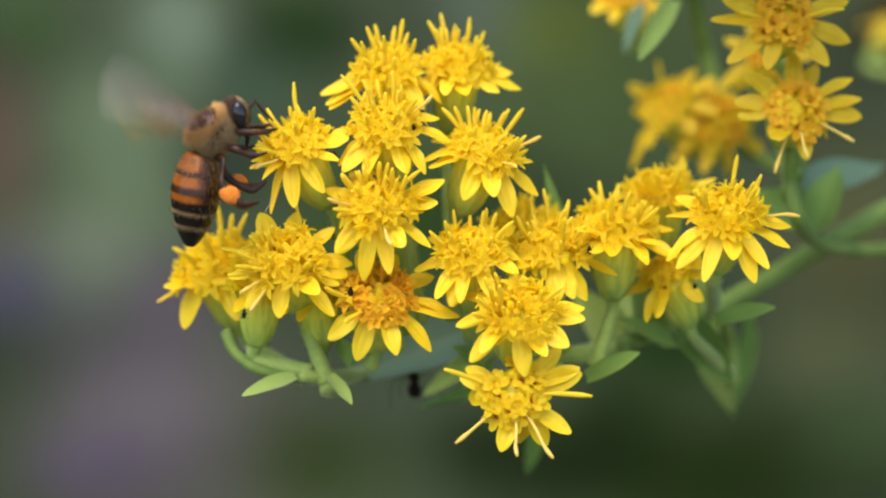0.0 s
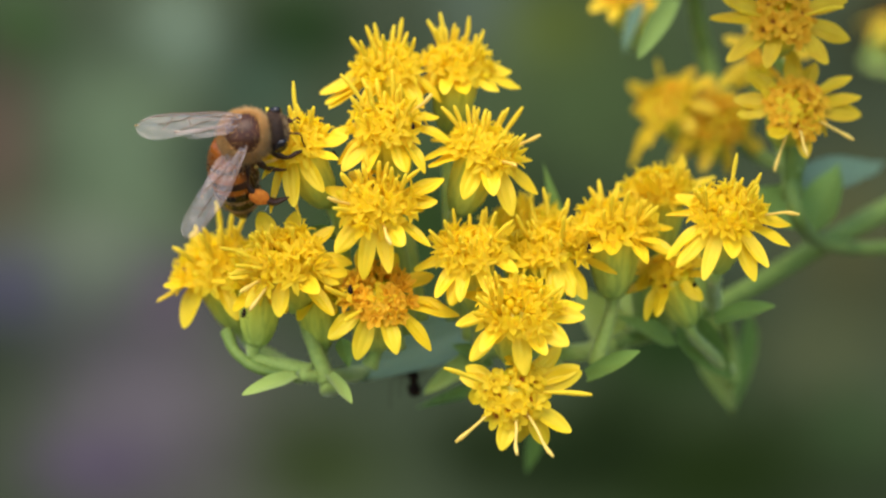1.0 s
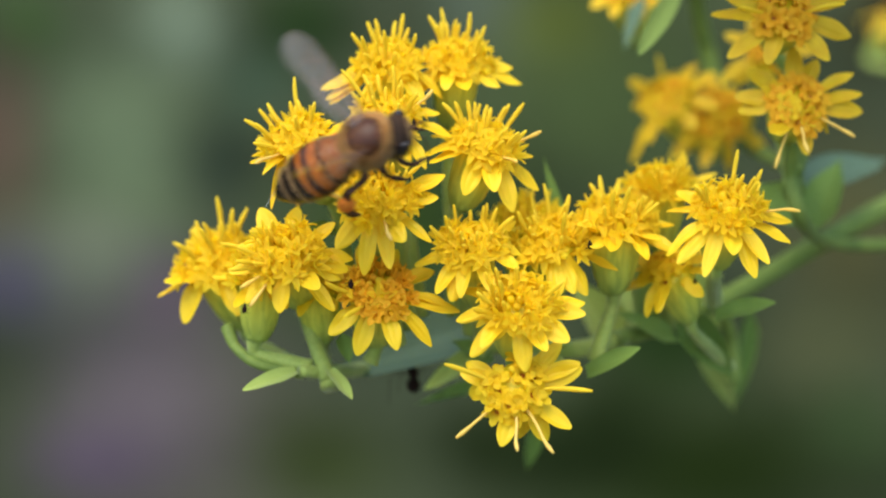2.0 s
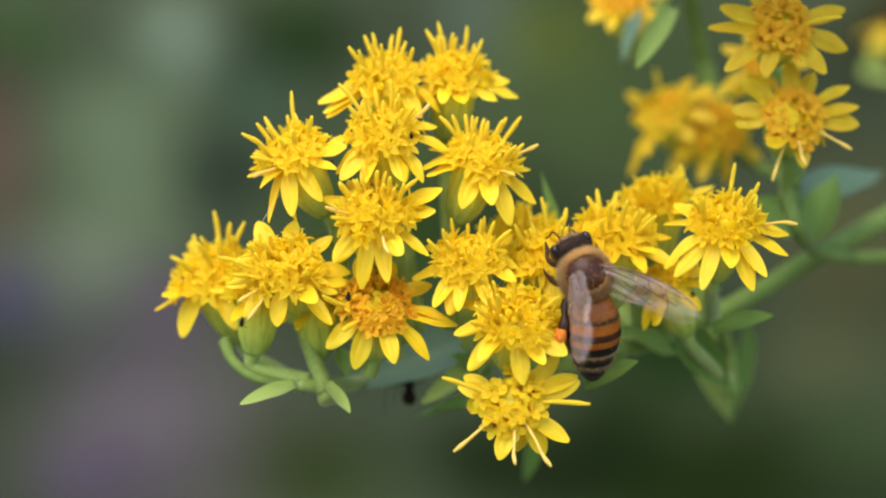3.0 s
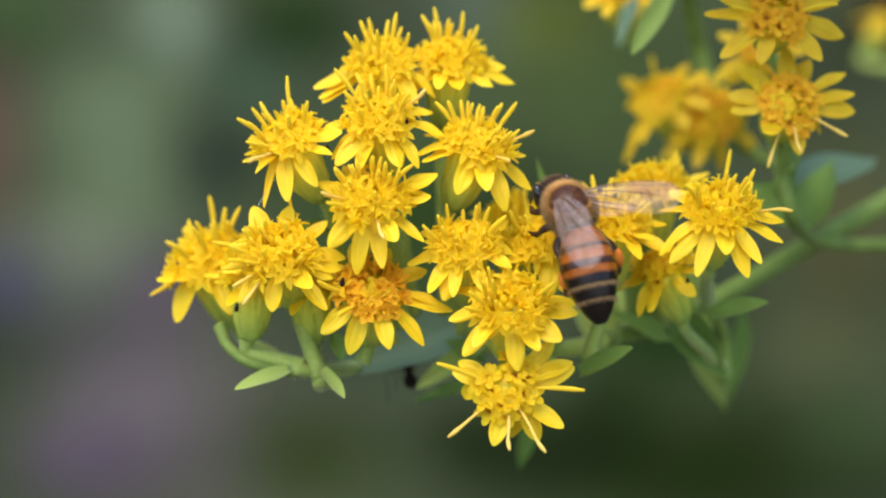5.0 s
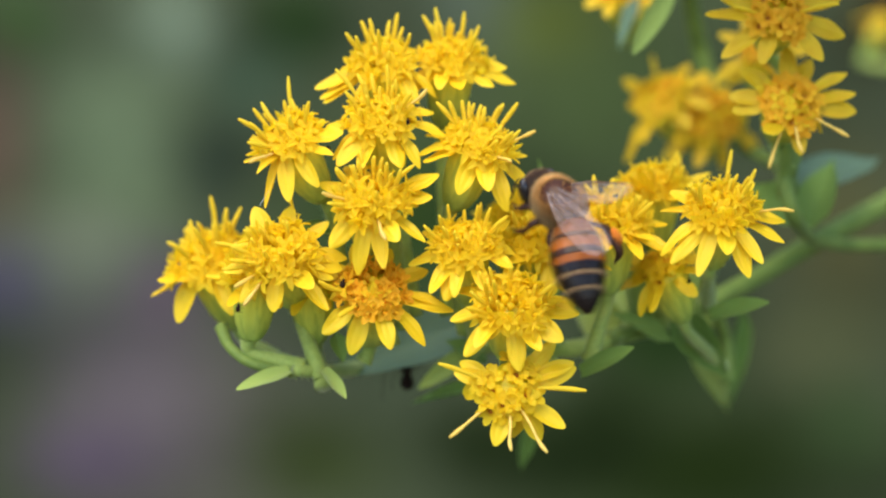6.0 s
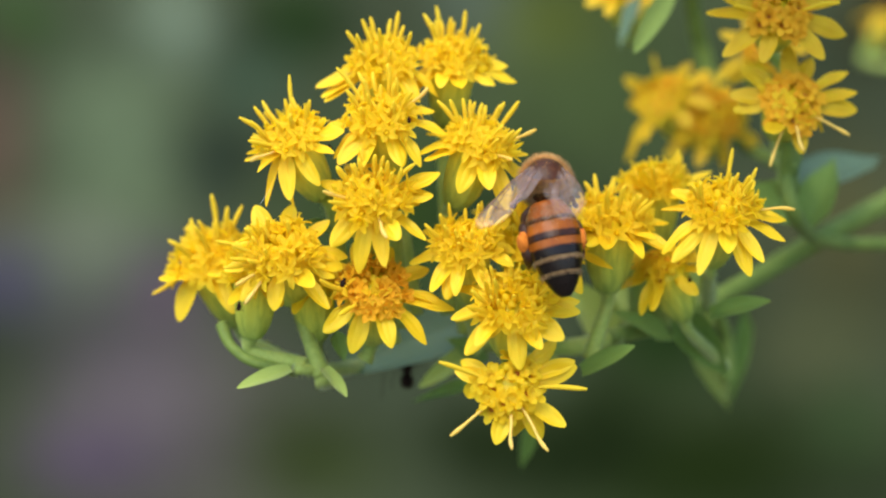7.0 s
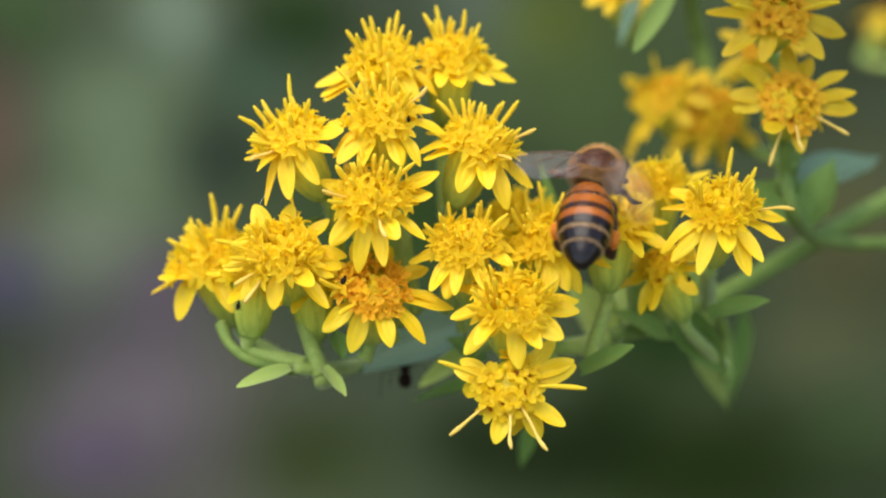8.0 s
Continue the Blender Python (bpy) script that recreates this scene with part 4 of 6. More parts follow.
def wing_edge(t, fore):
    """Leading and trailing edge at t of the span."""
    if fore:
        lead = 0.0006 * math.sin(math.pi * min(1, t * 1.05)) * (1 - 0.2 * t)
        trail = -0.0003 - 0.0020 * math.sin(math.pi * (0.04 + 0.66 * t ** 1.3)) ** 0.8
        if t > 0.82:
            k = math.sqrt(max(0.0, 1 - ((t - 0.82) / 0.18) ** 2))
            mid = (lead + trail) / 2
            lead, trail = mid + (lead - mid) * k, mid + (trail - mid) * k
    else:
        lead = -0.0006 - 0.0010 * t
        trail = -0.0009 - 0.0014 * math.sin(math.pi * (0.05 + 0.8 * t)) ** 0.8
        k = math.sqrt(max(0.0, 1 - max(0, (t - 0.75) / 0.25) ** 2))
        mid = (lead + trail) / 2
        lead, trail = mid + (lead - mid) * k, mid + (trail - mid) * k
    return lead, trail


def wing_part(side, fore):
    span = 0.0088 if fore else 0.0054
    bm, rows = bmesh.new(), []
    for i in range(25):
        t = i / 24
        a, b = wing_edge(t, fore)
        rows.append([bm.verts.new((side * span * t, a + (b - a) * j / 8, 0.00012 * math.sin(t * 9 + j * 1.3) - (0 if fore else 0.00012) + 0.0002 * math.sin(j / 8 * 3.14))) for j in range(9)])
    for r, s in zip(rows, rows[1:]):
        for j in range(8):
            q = (r[j], s[j], s[j + 1], r[j + 1])
            bm.faces.new(q if side < 0 else q[::-1])
    wing = part("fore_wing" if fore else "hind_wing", bm, WING, bee, "clear veined wing")
    bm = bmesh.new()
    def on(t, k):
        a, b = wing_edge(t, fore)
        return (side * span * t, a + (b - a) * k, 0.00012 * math.sin(t * 9 + k * 10.4) - (0 if fore else 0.00012) + 0.0002 * math.sin(k * 3.14))
    lines = [([0.0, 0.25, 0.5, 0.75, 0.97], 0.02, 0.02), ([0.0, 0.25, 0.5, 0.7], 0.08, 0.16), ([0.05, 0.3, 0.5, 0.78], 0.3, 0.45), ([0.05, 0.3, 0.55], 0.4, 0.8)] if fore else [([0.0, 0.3, 0.6, 0.9], 0.03, 0.1), ([0.05, 0.3, 0.7], 0.3, 0.6)]
    for ts, k0, k1 in lines:
        tube(bm, [on(t, k0 + (k1 - k0) * i / (len(ts) - 1)) for i, t in enumerate(ts)], [0.00005, 0.00003], 5, 5)
    if fore:
        for t0, k0, t1, k1 in ((0.45, 0.12, 0.5, 0.36), (0.62, 0.14, 0.68, 0.40), (0.5, 0.36, 0.46, 0.66), (0.7, 0.15, 0.86, 0.06), (0.68, 0.40, 0.72, 0.75)):
            tube(bm, [on(t0, k0), on((t0 + t1) / 2, (k0 + k1) / 2 + 0.02), on(t1, k1)], [0.00003, 0.00003], 5, 4)
    tagged(part("vein_net", bm, VEIN, wing), kind="stuff")
    wing.matrix_basis = pose(side * 0.00135, 0.0005, 0.00105)
    return wing


left_wings = [wing_part(-1, True), wing_part(-1, False)]
right_wings = [wing_part(1, True), wing_part(1, False)]


def leg(side, root, points, radii, flat=0.8):
    bm = bmesh.new()
    tube(bm, [Vector(p) - Vector(root) for p in (root, *points)], [1.3 * r for r in radii], 8, 4, 0, flat)
    ob = part("leg", bm, LEG, bee)
    ob.matrix_basis = Matrix.Translation(root)
    return ob


hind_legs, mid_legs = [], []
for s in (1, -1):
    leg(s, (s * 0.0009, 0.0011, -0.0012), [(s * 0.0016, 0.0017, -0.0020), (s * 0.0018, 0.0022, -0.0027), (s * 0.0014, 0.0028, -0.0034), (s * 0.0013, 0.0031, -0.0036), (s * 0.0012, 0.0034, -0.0039)], [0.00024, 0.00024, 0.00016, 0.00019, 0.00012, 0.00006])
    mid_legs.append(leg(s, (s * 0.0011, -0.0002, -0.0014), [(s * 0.0019, 0.0001, -0.0021), (s * 0.0021, 0.0002, -0.0027), (s * 0.0021, 0.0005, -0.0034), (s * 0.0022, 0.0010, -0.0039), (s * 0.0022, 0.0014, -0.0042)], [0.00025, 0.00026, 0.00016, 0.00021, 0.00012, 0.00006]))
    hind = leg(s, (s * 0.0010, -0.0013, -0.0013), [(s * 0.0018, -0.0014, -0.0020), (s * 0.0022, -0.0024, -0.0024), (s * 0.0024, -0.0032, -0.0028), (s * 0.0024, -0.0039, -0.0047), (s * 0.0024, -0.0036, -0.0054), (s * 0.0023, -0.0031, -0.0060)], [0.00026, 0.00029, 0.00020, 0.00034, 0.00045, 0.00032, 0.00010], 0.6)
    bm = bmesh.new()
    blob(bm, (s * 0.0026, -0.0036, -0.0037), (0.00048, 0.00070, 0.00086), 26, 18, 0, lambda p: p * (1 + 0.14 * noise.noise(p * 1.7) + 0.06 * noise.noise(p * 6)))
    load = part("pollen_basket", bm, POLLEN, hind, "orange pollen load")
    load.matrix_basis = Matrix.Translation((-s * 0.0010, 0.0013, 0.0013))
    hind_legs.append(hind)


# ---- small insects and silk on the flowers
def small_insect(name, place, turn, length, label, category):
    """A tiny dark beetle: body, head and six legs."""
    ob = tagged(new(name), label, category)
    bm = bmesh.new()
    blob(bm, (0, 0, 0), (length * 0.26, length * 0.40, length * 0.22), 14, 10)
    part("body", bm, BLACK, ob)
    bm = bmesh.new()
    blob(bm, (0, length * 0.45, 0), (length * 0.16, length * 0.14, length * 0.14), 10, 8)
    part("head", bm, BLACK, ob)
    for s in (1, -1):
        for y in (0.25, 0.05, -0.18):
            bm = bmesh.new()
            tube(bm, [(s * length * 0.18, y * length, -0.08 * length), (s * length * 0.40, y * length * 1.6, 0.0), (s * length * 0.50, y * length * 2.0, -length * 0.25)], [length * 0.03, length * 0.02], 5, 3)
            part("leg", bm, BLACK, ob)
    ob.matrix_basis = VIEW @ Matrix.Translation(spot(*place)) @ pose(0, 0, 0, *turn)
    return ob


crawler = small_insect("beetle", (617, 500, -4), (60, 20, 30), 0.0009, "tiny black beetle crawling on an orange flower head", "beetle")
small_insect("beetle", (590, 268, -1.5), (70, 0, 60), 0.0008, "tiny black beetle beside a yellow petal", "beetle")
small_insect("beetle", (428, 547, -7), (80, 0, -40), 0.0008, "tiny black beetle on a green flower cup", "beetle")
small_insect("beetle", (729, 217, -3), (80, 0, 15), 0.0006, "tiny brown-black beetle among yellow florets", "beetle")
small_insect("beetle", (1040, 435, -1), (80, 0, 15), 0.0008, "tiny black beetle under a yellow flower head", "beetle")
small_insect("beetle", (1226, 500, 4), (80, 0, 15), 0.0006, "tiny black beetle on a green flower cup", "beetle")

# a dark wasp hanging under the bluish leaf, out of focus
wasp = tagged(new("wasp"), "small black wasp hanging under a leaf, out of focus", "wasp")
for name, c, r in (("abdomen", (0, 0, -0.0007), (0.00064, 0.0006, 0.0007)), ("thorax", (0.0001, 0, 0.0004), (0.00048, 0.0005, 0.0006)), ("head", (-0.0001, 0, 0.0011), (0.0005, 0.0004, 0.0004))):
    bm = bmesh.new()
    blob(bm, c, r, 14, 10)
    part(name, bm, BLACK, wasp)
for s in (1, -1):
    for p in ((0.0010, -0.0006), (0.0018, -0.0020), (0.0030, -0.0034)):
        bm = bmesh.new()
        tube(bm, [(s * 0.0004, 0, 0.0006), (s * p[0] * 0.6, -0.0003, 0.0004), (s * p[0] * 0.8, -0.0002, p[1] * 0.6)], [0.00005, 0.00003], 5, 4)
        part("leg", bm, BLACK, wasp)
wasp.matrix_basis = VIEW @ Matrix.Translation(spot(720, 668, 11)) @ pose(0, 0, 0, 0, -8, 0)

bm = bmesh.new()
tube(bm, [spot(496, 318, -1), spot(480, 342, -2), spot(466, 365, -3)], [0.000012, 0.000012], 4, 4)
silk = part("silk_thread", bm, SILK, None)
silk.matrix_basis = VIEW
tagged(silk, "fine pale spider silk thread between two flower heads", "silk thread")


def motions():
    walk(cam, [
        (0.0, EYE @ pose(0, 0, 0, 0.148, 0.053, -0.100)),
        (0.1, EYE @ pose(0, 0, 0, 0.124, 0.093, -0.148)),
        (0.2, EYE @ pose(0, 0, 0, 0.186, 0.093, -0.172)),
        (0.3, EYE @ pose(0, 0, 0, 0.140, 0.016, -0.154)),
        (0.4, EYE @ pose(0, 0, 0, 0.047, -0.047, -0.118)),
        (0.5, EYE @ pose(0, 0, 0, 0.089, -0.089, -0.100)),
        (0.6, EYE @ pose(0, 0, 0, 0.000, -0.031, -0.100)),
        (0.7, EYE @ pose(0, 0, 0, 0.016, 0.016, -0.106)),
        (0.9, EYE @ pose(0, 0, 0, 0.000, 0.078, -0.100)),
        (1.0, EYE @ pose(0, 0, 0, 0.118, 0.045, -0.200)),
        (1.1, EYE @ pose(0, 0, 0, 0.186, 0.062, -0.172)),
        (1.2, EYE @ pose(0, 0, 0, 0.186, 0.031, -0.172)),
        (1.3, EYE @ pose(0, 0, 0, 0.202, 0.031, -0.178)),
        (1.4, EYE @ pose(0, 0, 0, 0.186, 0.000, -0.172)),
        (1.5, EYE @ pose(0, 0, 0, 0.179, -0.026, -0.200)),
        (1.6, EYE @ pose(0, 0, 0, 0.047, 0.062, -0.118)),
        (1.7, EYE @ pose(0, 0, 0, 0.016, 0.078, -0.106)),
        (2.8, EYE @ pose(0, 0, 0, -0.023, 0.000, 0.000)),
        (2.9, EYE @ pose(0, 0, 0, 0.295, 0.016, -0.142)),
        (3.0, EYE @ pose(0, 0, 0, 0.377, -0.006, -0.177)),
        (3.1, EYE @ pose(0, 0, 0, 0.404, -0.016, -0.195)),
        (3.2, EYE @ pose(0, 0, 0, 0.388, -0.016, -0.188)),
        (3.3, EYE @ pose(0, 0, 0, 0.326, 0.016, -0.158)),
        (3.4, EYE @ pose(0, 0, 0, 0.140, 0.016, -0.068)),
        (3.5, EYE @ pose(0, 0, 0, 0.000, 0.000, 0.000)),
        (3.6, EYE @ pose(0, 0, 0, -0.062, -0.031, 0.030)),
        (3.7, EYE @ pose(0, 0, 0, -0.062, -0.047, 0.030)),
        (3.8, EYE @ pose(0, 0, 0, 0.016, -0.093, -0.007)),
        (3.9, EYE @ pose(0, 0, 0, 0.171, -0.062, -0.082)),
        (4.0, EYE @ pose(0, 0, 0, 0.272, -0.062, -0.154)),
        (4.1, EYE @ pose(0, 0, 0, 0.357, 0.016, -0.172)),
        (4.2, EYE @ pose(0, 0, 0, 0.388, 0.016, -0.188)),
        (4.3, EYE @ pose(0, 0, 0, 0.342, 0.047, -0.165)),
        (4.4, EYE @ pose(0, 0, 0, 0.249, 0.047, -0.120)),
        (4.5, EYE @ pose(0, 0, 0, 0.110, 0.014, -0.020)),
        (4.6, EYE @ pose(0, 0, 0, 0.047, -0.047, -0.022)),
        (4.7, EYE @ pose(0, 0, 0, -0.016, -0.109, 0.007)),
        (5.8, EYE @ pose(0, 0, 0, -0.016, -0.171, 0.007)),
        (5.9, EYE @ pose(0, 0, 0, -0.016, -0.124, 0.007)),
        (6.0, EYE @ pose(0, 0, 0, -0.008, -0.104, -0.025)),
        (6.1, EYE @ pose(0, 0, 0, 0.171, -0.016, -0.082)),
        (6.2, EYE @ pose(0, 0, 0, 0.280, 0.016, -0.135)),
        (6.3, EYE @ pose(0, 0, 0, 0.311, 0.016, -0.150)),
        (6.4, EYE @ pose(0, 0, 0, 0.357, 0.000, -0.172)),
        (6.5, EYE @ pose(0, 0, 0, 0.314, -0.061, -0.136)),
        (6.6, EYE @ pose(0, 0, 0, 0.171, -0.078, -0.082)),
        (6.7, EYE @ pose(0, 0, 0, 0.078, -0.109, -0.037)),
        (6.8, EYE @ pose(0, 0, 0, 0.047, -0.093, -0.022)),
        (6.9, EYE @ pose(0, 0, 0, -0.031, -0.078, 0.015)),
        (7.0, EYE @ pose(0, 0, 0, -0.048, -0.079, 0.000)),
        (7.1, EYE @ pose(0, 0, 0, 0.047, -0.047, -0.022)),
        (7.2, EYE @ pose(0, 0, 0, 0.140, -0.031, -0.068)),
        (7.3, EYE @ pose(0, 0, 0, 0.249, -0.016, -0.120)),
        (7.4, EYE @ pose(0, 0, 0, 0.295, -0.062, -0.142)),
        (7.5, EYE @ pose(0, 0, 0, 0.323, -0.061, -0.178)),
        (7.6, EYE @ pose(0, 0, 0, 0.280, -0.093, -0.135)),
        (7.7, EYE @ pose(0, 0, 0, 0.109, -0.078, -0.052)),
        (7.8, EYE @ pose(0, 0, 0, 0.078, -0.093, -0.037)),
        (7.9, EYE @ pose(0, 0, 0, -0.062, -0.093, 0.030)),
        (8.0, EYE @ pose(0, 0, 0, -0.067, -0.096, 0.046)),
    ])
    walk(bee, [
        (0.0, VIEW @ pose(-0.01872, -0.00500, 0.00989, 53.9, 11.2, -75.0)),
        (0.0333, VIEW @ pose(-0.01876, -0.00500, 0.00960, 53.9, 11.2, -75.0)),
        (0.1, VIEW @ pose(-0.01902, -0.00500, 0.00838, 51.3, 18.8, -76.9)),
        (0.2, VIEW @ pose(-0.01888, -0.00500, 0.00738, 54.1, 20.6, -78.1)),
        (0.3, VIEW @ pose(-0.01888, -0.00500, 0.00738, 54.1, 20.6, -78.1)),
        (0.4, VIEW @ pose(-0.01942, -0.00500, 0.00630, 49.0, 22.4, -79.4)),
        (0.4667, VIEW @ pose(-0.01853, -0.00500, 0.00832, 39.2, 22.6, -83.9)),
        (0.5, VIEW @ pose(-0.01817, -0.00500, 0.00913, 34.5, 22.6, -85.8)),
        (0.5333, VIEW @ pose(-0.01809, -0.00500, 0.00914, 35.2, 24.8, -84.1)),
        (0.6, VIEW @ pose(-0.01680, -0.00500, 0.00996, 46.0, 30.2, -70.1)),
        (0.6333, VIEW @ pose(-0.01684, -0.00500, 0.01007, 47.0, 31.8, -68.1)),
        (0.7, VIEW @ pose(-0.01690, -0.00400, 0.01038, 56.1, 41.6, -53.0)),
        (0.8, VIEW @ pose(-0.01640, -0.00400, 0.01023, 58.8, 59.1, -47.3)),
        (0.9, VIEW @ pose(-0.01625, -0.00500, 0.00960, 54.5, 65.4, -52.4)),
        (1.0, VIEW @ pose(-0.01593, -0.00500, 0.00944, 52.5, 70.6, -55.0)),
        (1.0333, VIEW @ pose(-0.01585, -0.00500, 0.00942, 52.5, 70.6, -55.0)),
        (1.0667, VIEW @ pose(-0.01341, -0.00600, 0.00860, -29.3, 71.3, -139.6)),
        (1.1, VIEW @ pose(-0.01341, -0.00600, 0.00860, -29.3, 71.3, -139.6)),
        (1.2, VIEW @ pose(-0.01274, -0.00600, 0.00666, -27.8, 70.4, -138.1)),
        (1.3, VIEW @ pose(-0.01251, -0.00600, 0.00626, -29.2, 75.3, -139.7)),
        (1.4, VIEW @ pose(-0.01224, -0.00600, 0.00734, 17.7, 80.2, -93.8)),
        (1.5, VIEW @ pose(-0.01235, -0.00600, 0.00664, -40.7, 70.1, -150.3)),
        (1.6, VIEW @ pose(-0.01085, -0.00600, 0.00666, -25.4, 76.1, -135.9)),
        (1.7, VIEW @ pose(-0.01031, -0.00600, 0.00684, 17.7, 80.2, -93.8)),
        (2.0, VIEW @ pose(-0.00597, -0.01200, 0.00830, 46.1, 64.0, -66.4)),
        (2.0333, VIEW @ pose(-0.00531, -0.01200, 0.00830, 44.2, 63.1, -68.5)),
        (2.3, VIEW @ pose(0.00227, -0.01600, 0.00595, 85.0, 42.6, -30.0)),
        (2.3333, VIEW @ pose(0.00312, -0.01600, 0.00552, 85.0, 42.6, -30.0)),
        (2.6, VIEW @ pose(0.00989, -0.01000, 0.00088, 95.9, 9.0, -0.5)),
        (2.6333, VIEW @ pose(0.01042, -0.01000, 0.00043, 95.9, 6.0, -0.3)),
        (2.8, VIEW @ pose(0.01218, -0.00500, -0.00274, 89.7, -2.8, 5.7)),
        (2.8333, VIEW @ pose(0.01212, -0.00500, -0.00234, 89.4, -5.7, 5.7)),
        (2.9, VIEW @ pose(0.01177, -0.00500, -0.00154, 91.2, -15.0, 6.8)),
        (3.0, VIEW @ pose(0.01143, -0.00500, -0.00107, 92.7, -24.5, 7.6)),
        (3.1, VIEW @ pose(0.01136, -0.00500, -0.00091, 92.4, -27.6, 7.4)),
        (3.2, VIEW @ pose(0.01055, -0.00500, -0.00014, 89.7, -31.0, 11.9)),
        (3.3, VIEW @ pose(0.01037, -0.00500, -0.00023, 89.7, -31.0, 11.9)),
        (3.4, VIEW @ pose(0.01019, -0.00500, -0.00032, 89.1, -34.3, 11.9)),
        (3.5, VIEW @ pose(0.00992, -0.00500, 0.00005, 87.8, -37.2, 13.0)),
        (3.6, VIEW @ pose(0.00951, -0.00500, 0.00032, 88.1, -36.3, 13.0)),
        (3.7, VIEW @ pose(0.00942, -0.00500, 0.00009, 87.8, -37.2, 13.0)),
        (3.8, VIEW @ pose(0.00869, -0.00500, -0.00023, 81.4, -43.0, 20.8)),
        (3.9, VIEW @ pose(0.00824, -0.00500, -0.00059, 74.4, -47.4, 28.3)),
        (4.0, VIEW @ pose(0.00851, -0.00500, -0.00061, 74.4, -47.4, 28.3)),
        (4.1, VIEW @ pose(0.00910, -0.00500, 0.00018, 75.8, -45.2, 27.6)),
        (4.2, VIEW @ pose(0.00960, -0.00500, 0.00059, 71.9, -45.5, 32.5)),
        (4.3, VIEW @ pose(0.01032, -0.00500, 0.00050, 57.3, -42.4, 51.2)),
        (4.4, VIEW @ pose(0.01050, -0.00500, 0.00109, 42.6, -38.9, 67.1)),
        (4.5, VIEW @ pose(0.01028, -0.00500, 0.00118, 36.8, -37.1, 72.6)),
        (4.6, VIEW @ pose(0.01069, -0.00500, 0.00109, 49.9, -35.4, 59.3)),
        (4.7, VIEW @ pose(0.01146, -0.00500, 0.00199, 61.9, -33.8, 43.9)),
        (4.9, VIEW @ pose(0.01097, -0.00600, 0.00293, 60.0, -24.2, 23.6)),
        (5.2, VIEW @ pose(0.00944, -0.00600, 0.00360, 52.0, -12.8, 15.2)),
        (5.5, VIEW @ pose(0.00859, -0.00600, 0.00405, 47.7, -5.8, 8.9)),
        (5.8, VIEW @ pose(0.00856, -0.00500, 0.00398, 48.1, -3.2, 6.7)),
        (5.9, VIEW @ pose(0.00887, -0.00500, 0.00398, 47.5, -3.8, 11.1)),
        (6.0, VIEW @ pose(0.00963, -0.00500, 0.00374, 53.0, -19.3, 31.3)),
        (6.1, VIEW @ pose(0.00792, -0.00500, 0.00317, 34.8, -28.4, 56.8)),
        (6.2, VIEW @ pose(0.00702, -0.00500, 0.00349, 41.2, -13.7, 30.6)),
        (6.4, VIEW @ pose(0.00670, -0.00500, 0.00317, 39.9, -13.7, 33.8)),
        (6.5, VIEW @ pose(0.00633, -0.00500, 0.00336, 39.9, -13.7, 33.8)),
        (6.6, VIEW @ pose(0.00611, -0.00500, 0.00340, 39.9, -13.7, 33.8)),
        (6.8, VIEW @ pose(0.00670, -0.00500, 0.00344, 40.9, -11.8, 32.2)),
        (6.9, VIEW @ pose(0.00752, -0.00500, 0.00439, 46.2, -6.7, 17.5)),
        (7.0, VIEW @ pose(0.00847, -0.00500, 0.00525, 51.8, 0.0, 0.0)),
        (7.1, VIEW @ pose(0.00847, -0.00500, 0.00507, 51.8, 0.0, 0.0)),
        (7.2, VIEW @ pose(0.00842, -0.00500, 0.00489, 51.8, -2.4, 2.1)),
        (7.3, VIEW @ pose(0.00810, -0.00500, 0.00484, 47.0, -6.3, 13.3)),
        (7.4, VIEW @ pose(0.00797, -0.00500, 0.00512, 46.2, -6.7, 17.5)),
        (7.5, VIEW @ pose(0.00925, -0.00500, 0.00505, 48.0, -1.0, 1.0)),
        (7.6, VIEW @ pose(0.00910, -0.00500, 0.00711, 48.1, -3.2, 6.7)),
        (7.7, VIEW @ pose(0.01020, -0.00500, 0.00660, 48.4, 2.6, -2.3)),
        (7.8, VIEW @ pose(0.01322, -0.00500, 0.00611, 48.0, 7.8, -6.7)),
        (7.9, VIEW @ pose(0.01330, -0.00500, 0.00625, 45.8, 10.0, -15.5)),
        (8.0, VIEW @ pose(0.01255, -0.00500, 0.00605, 44.5, 11.0, -19.0)),
    ])
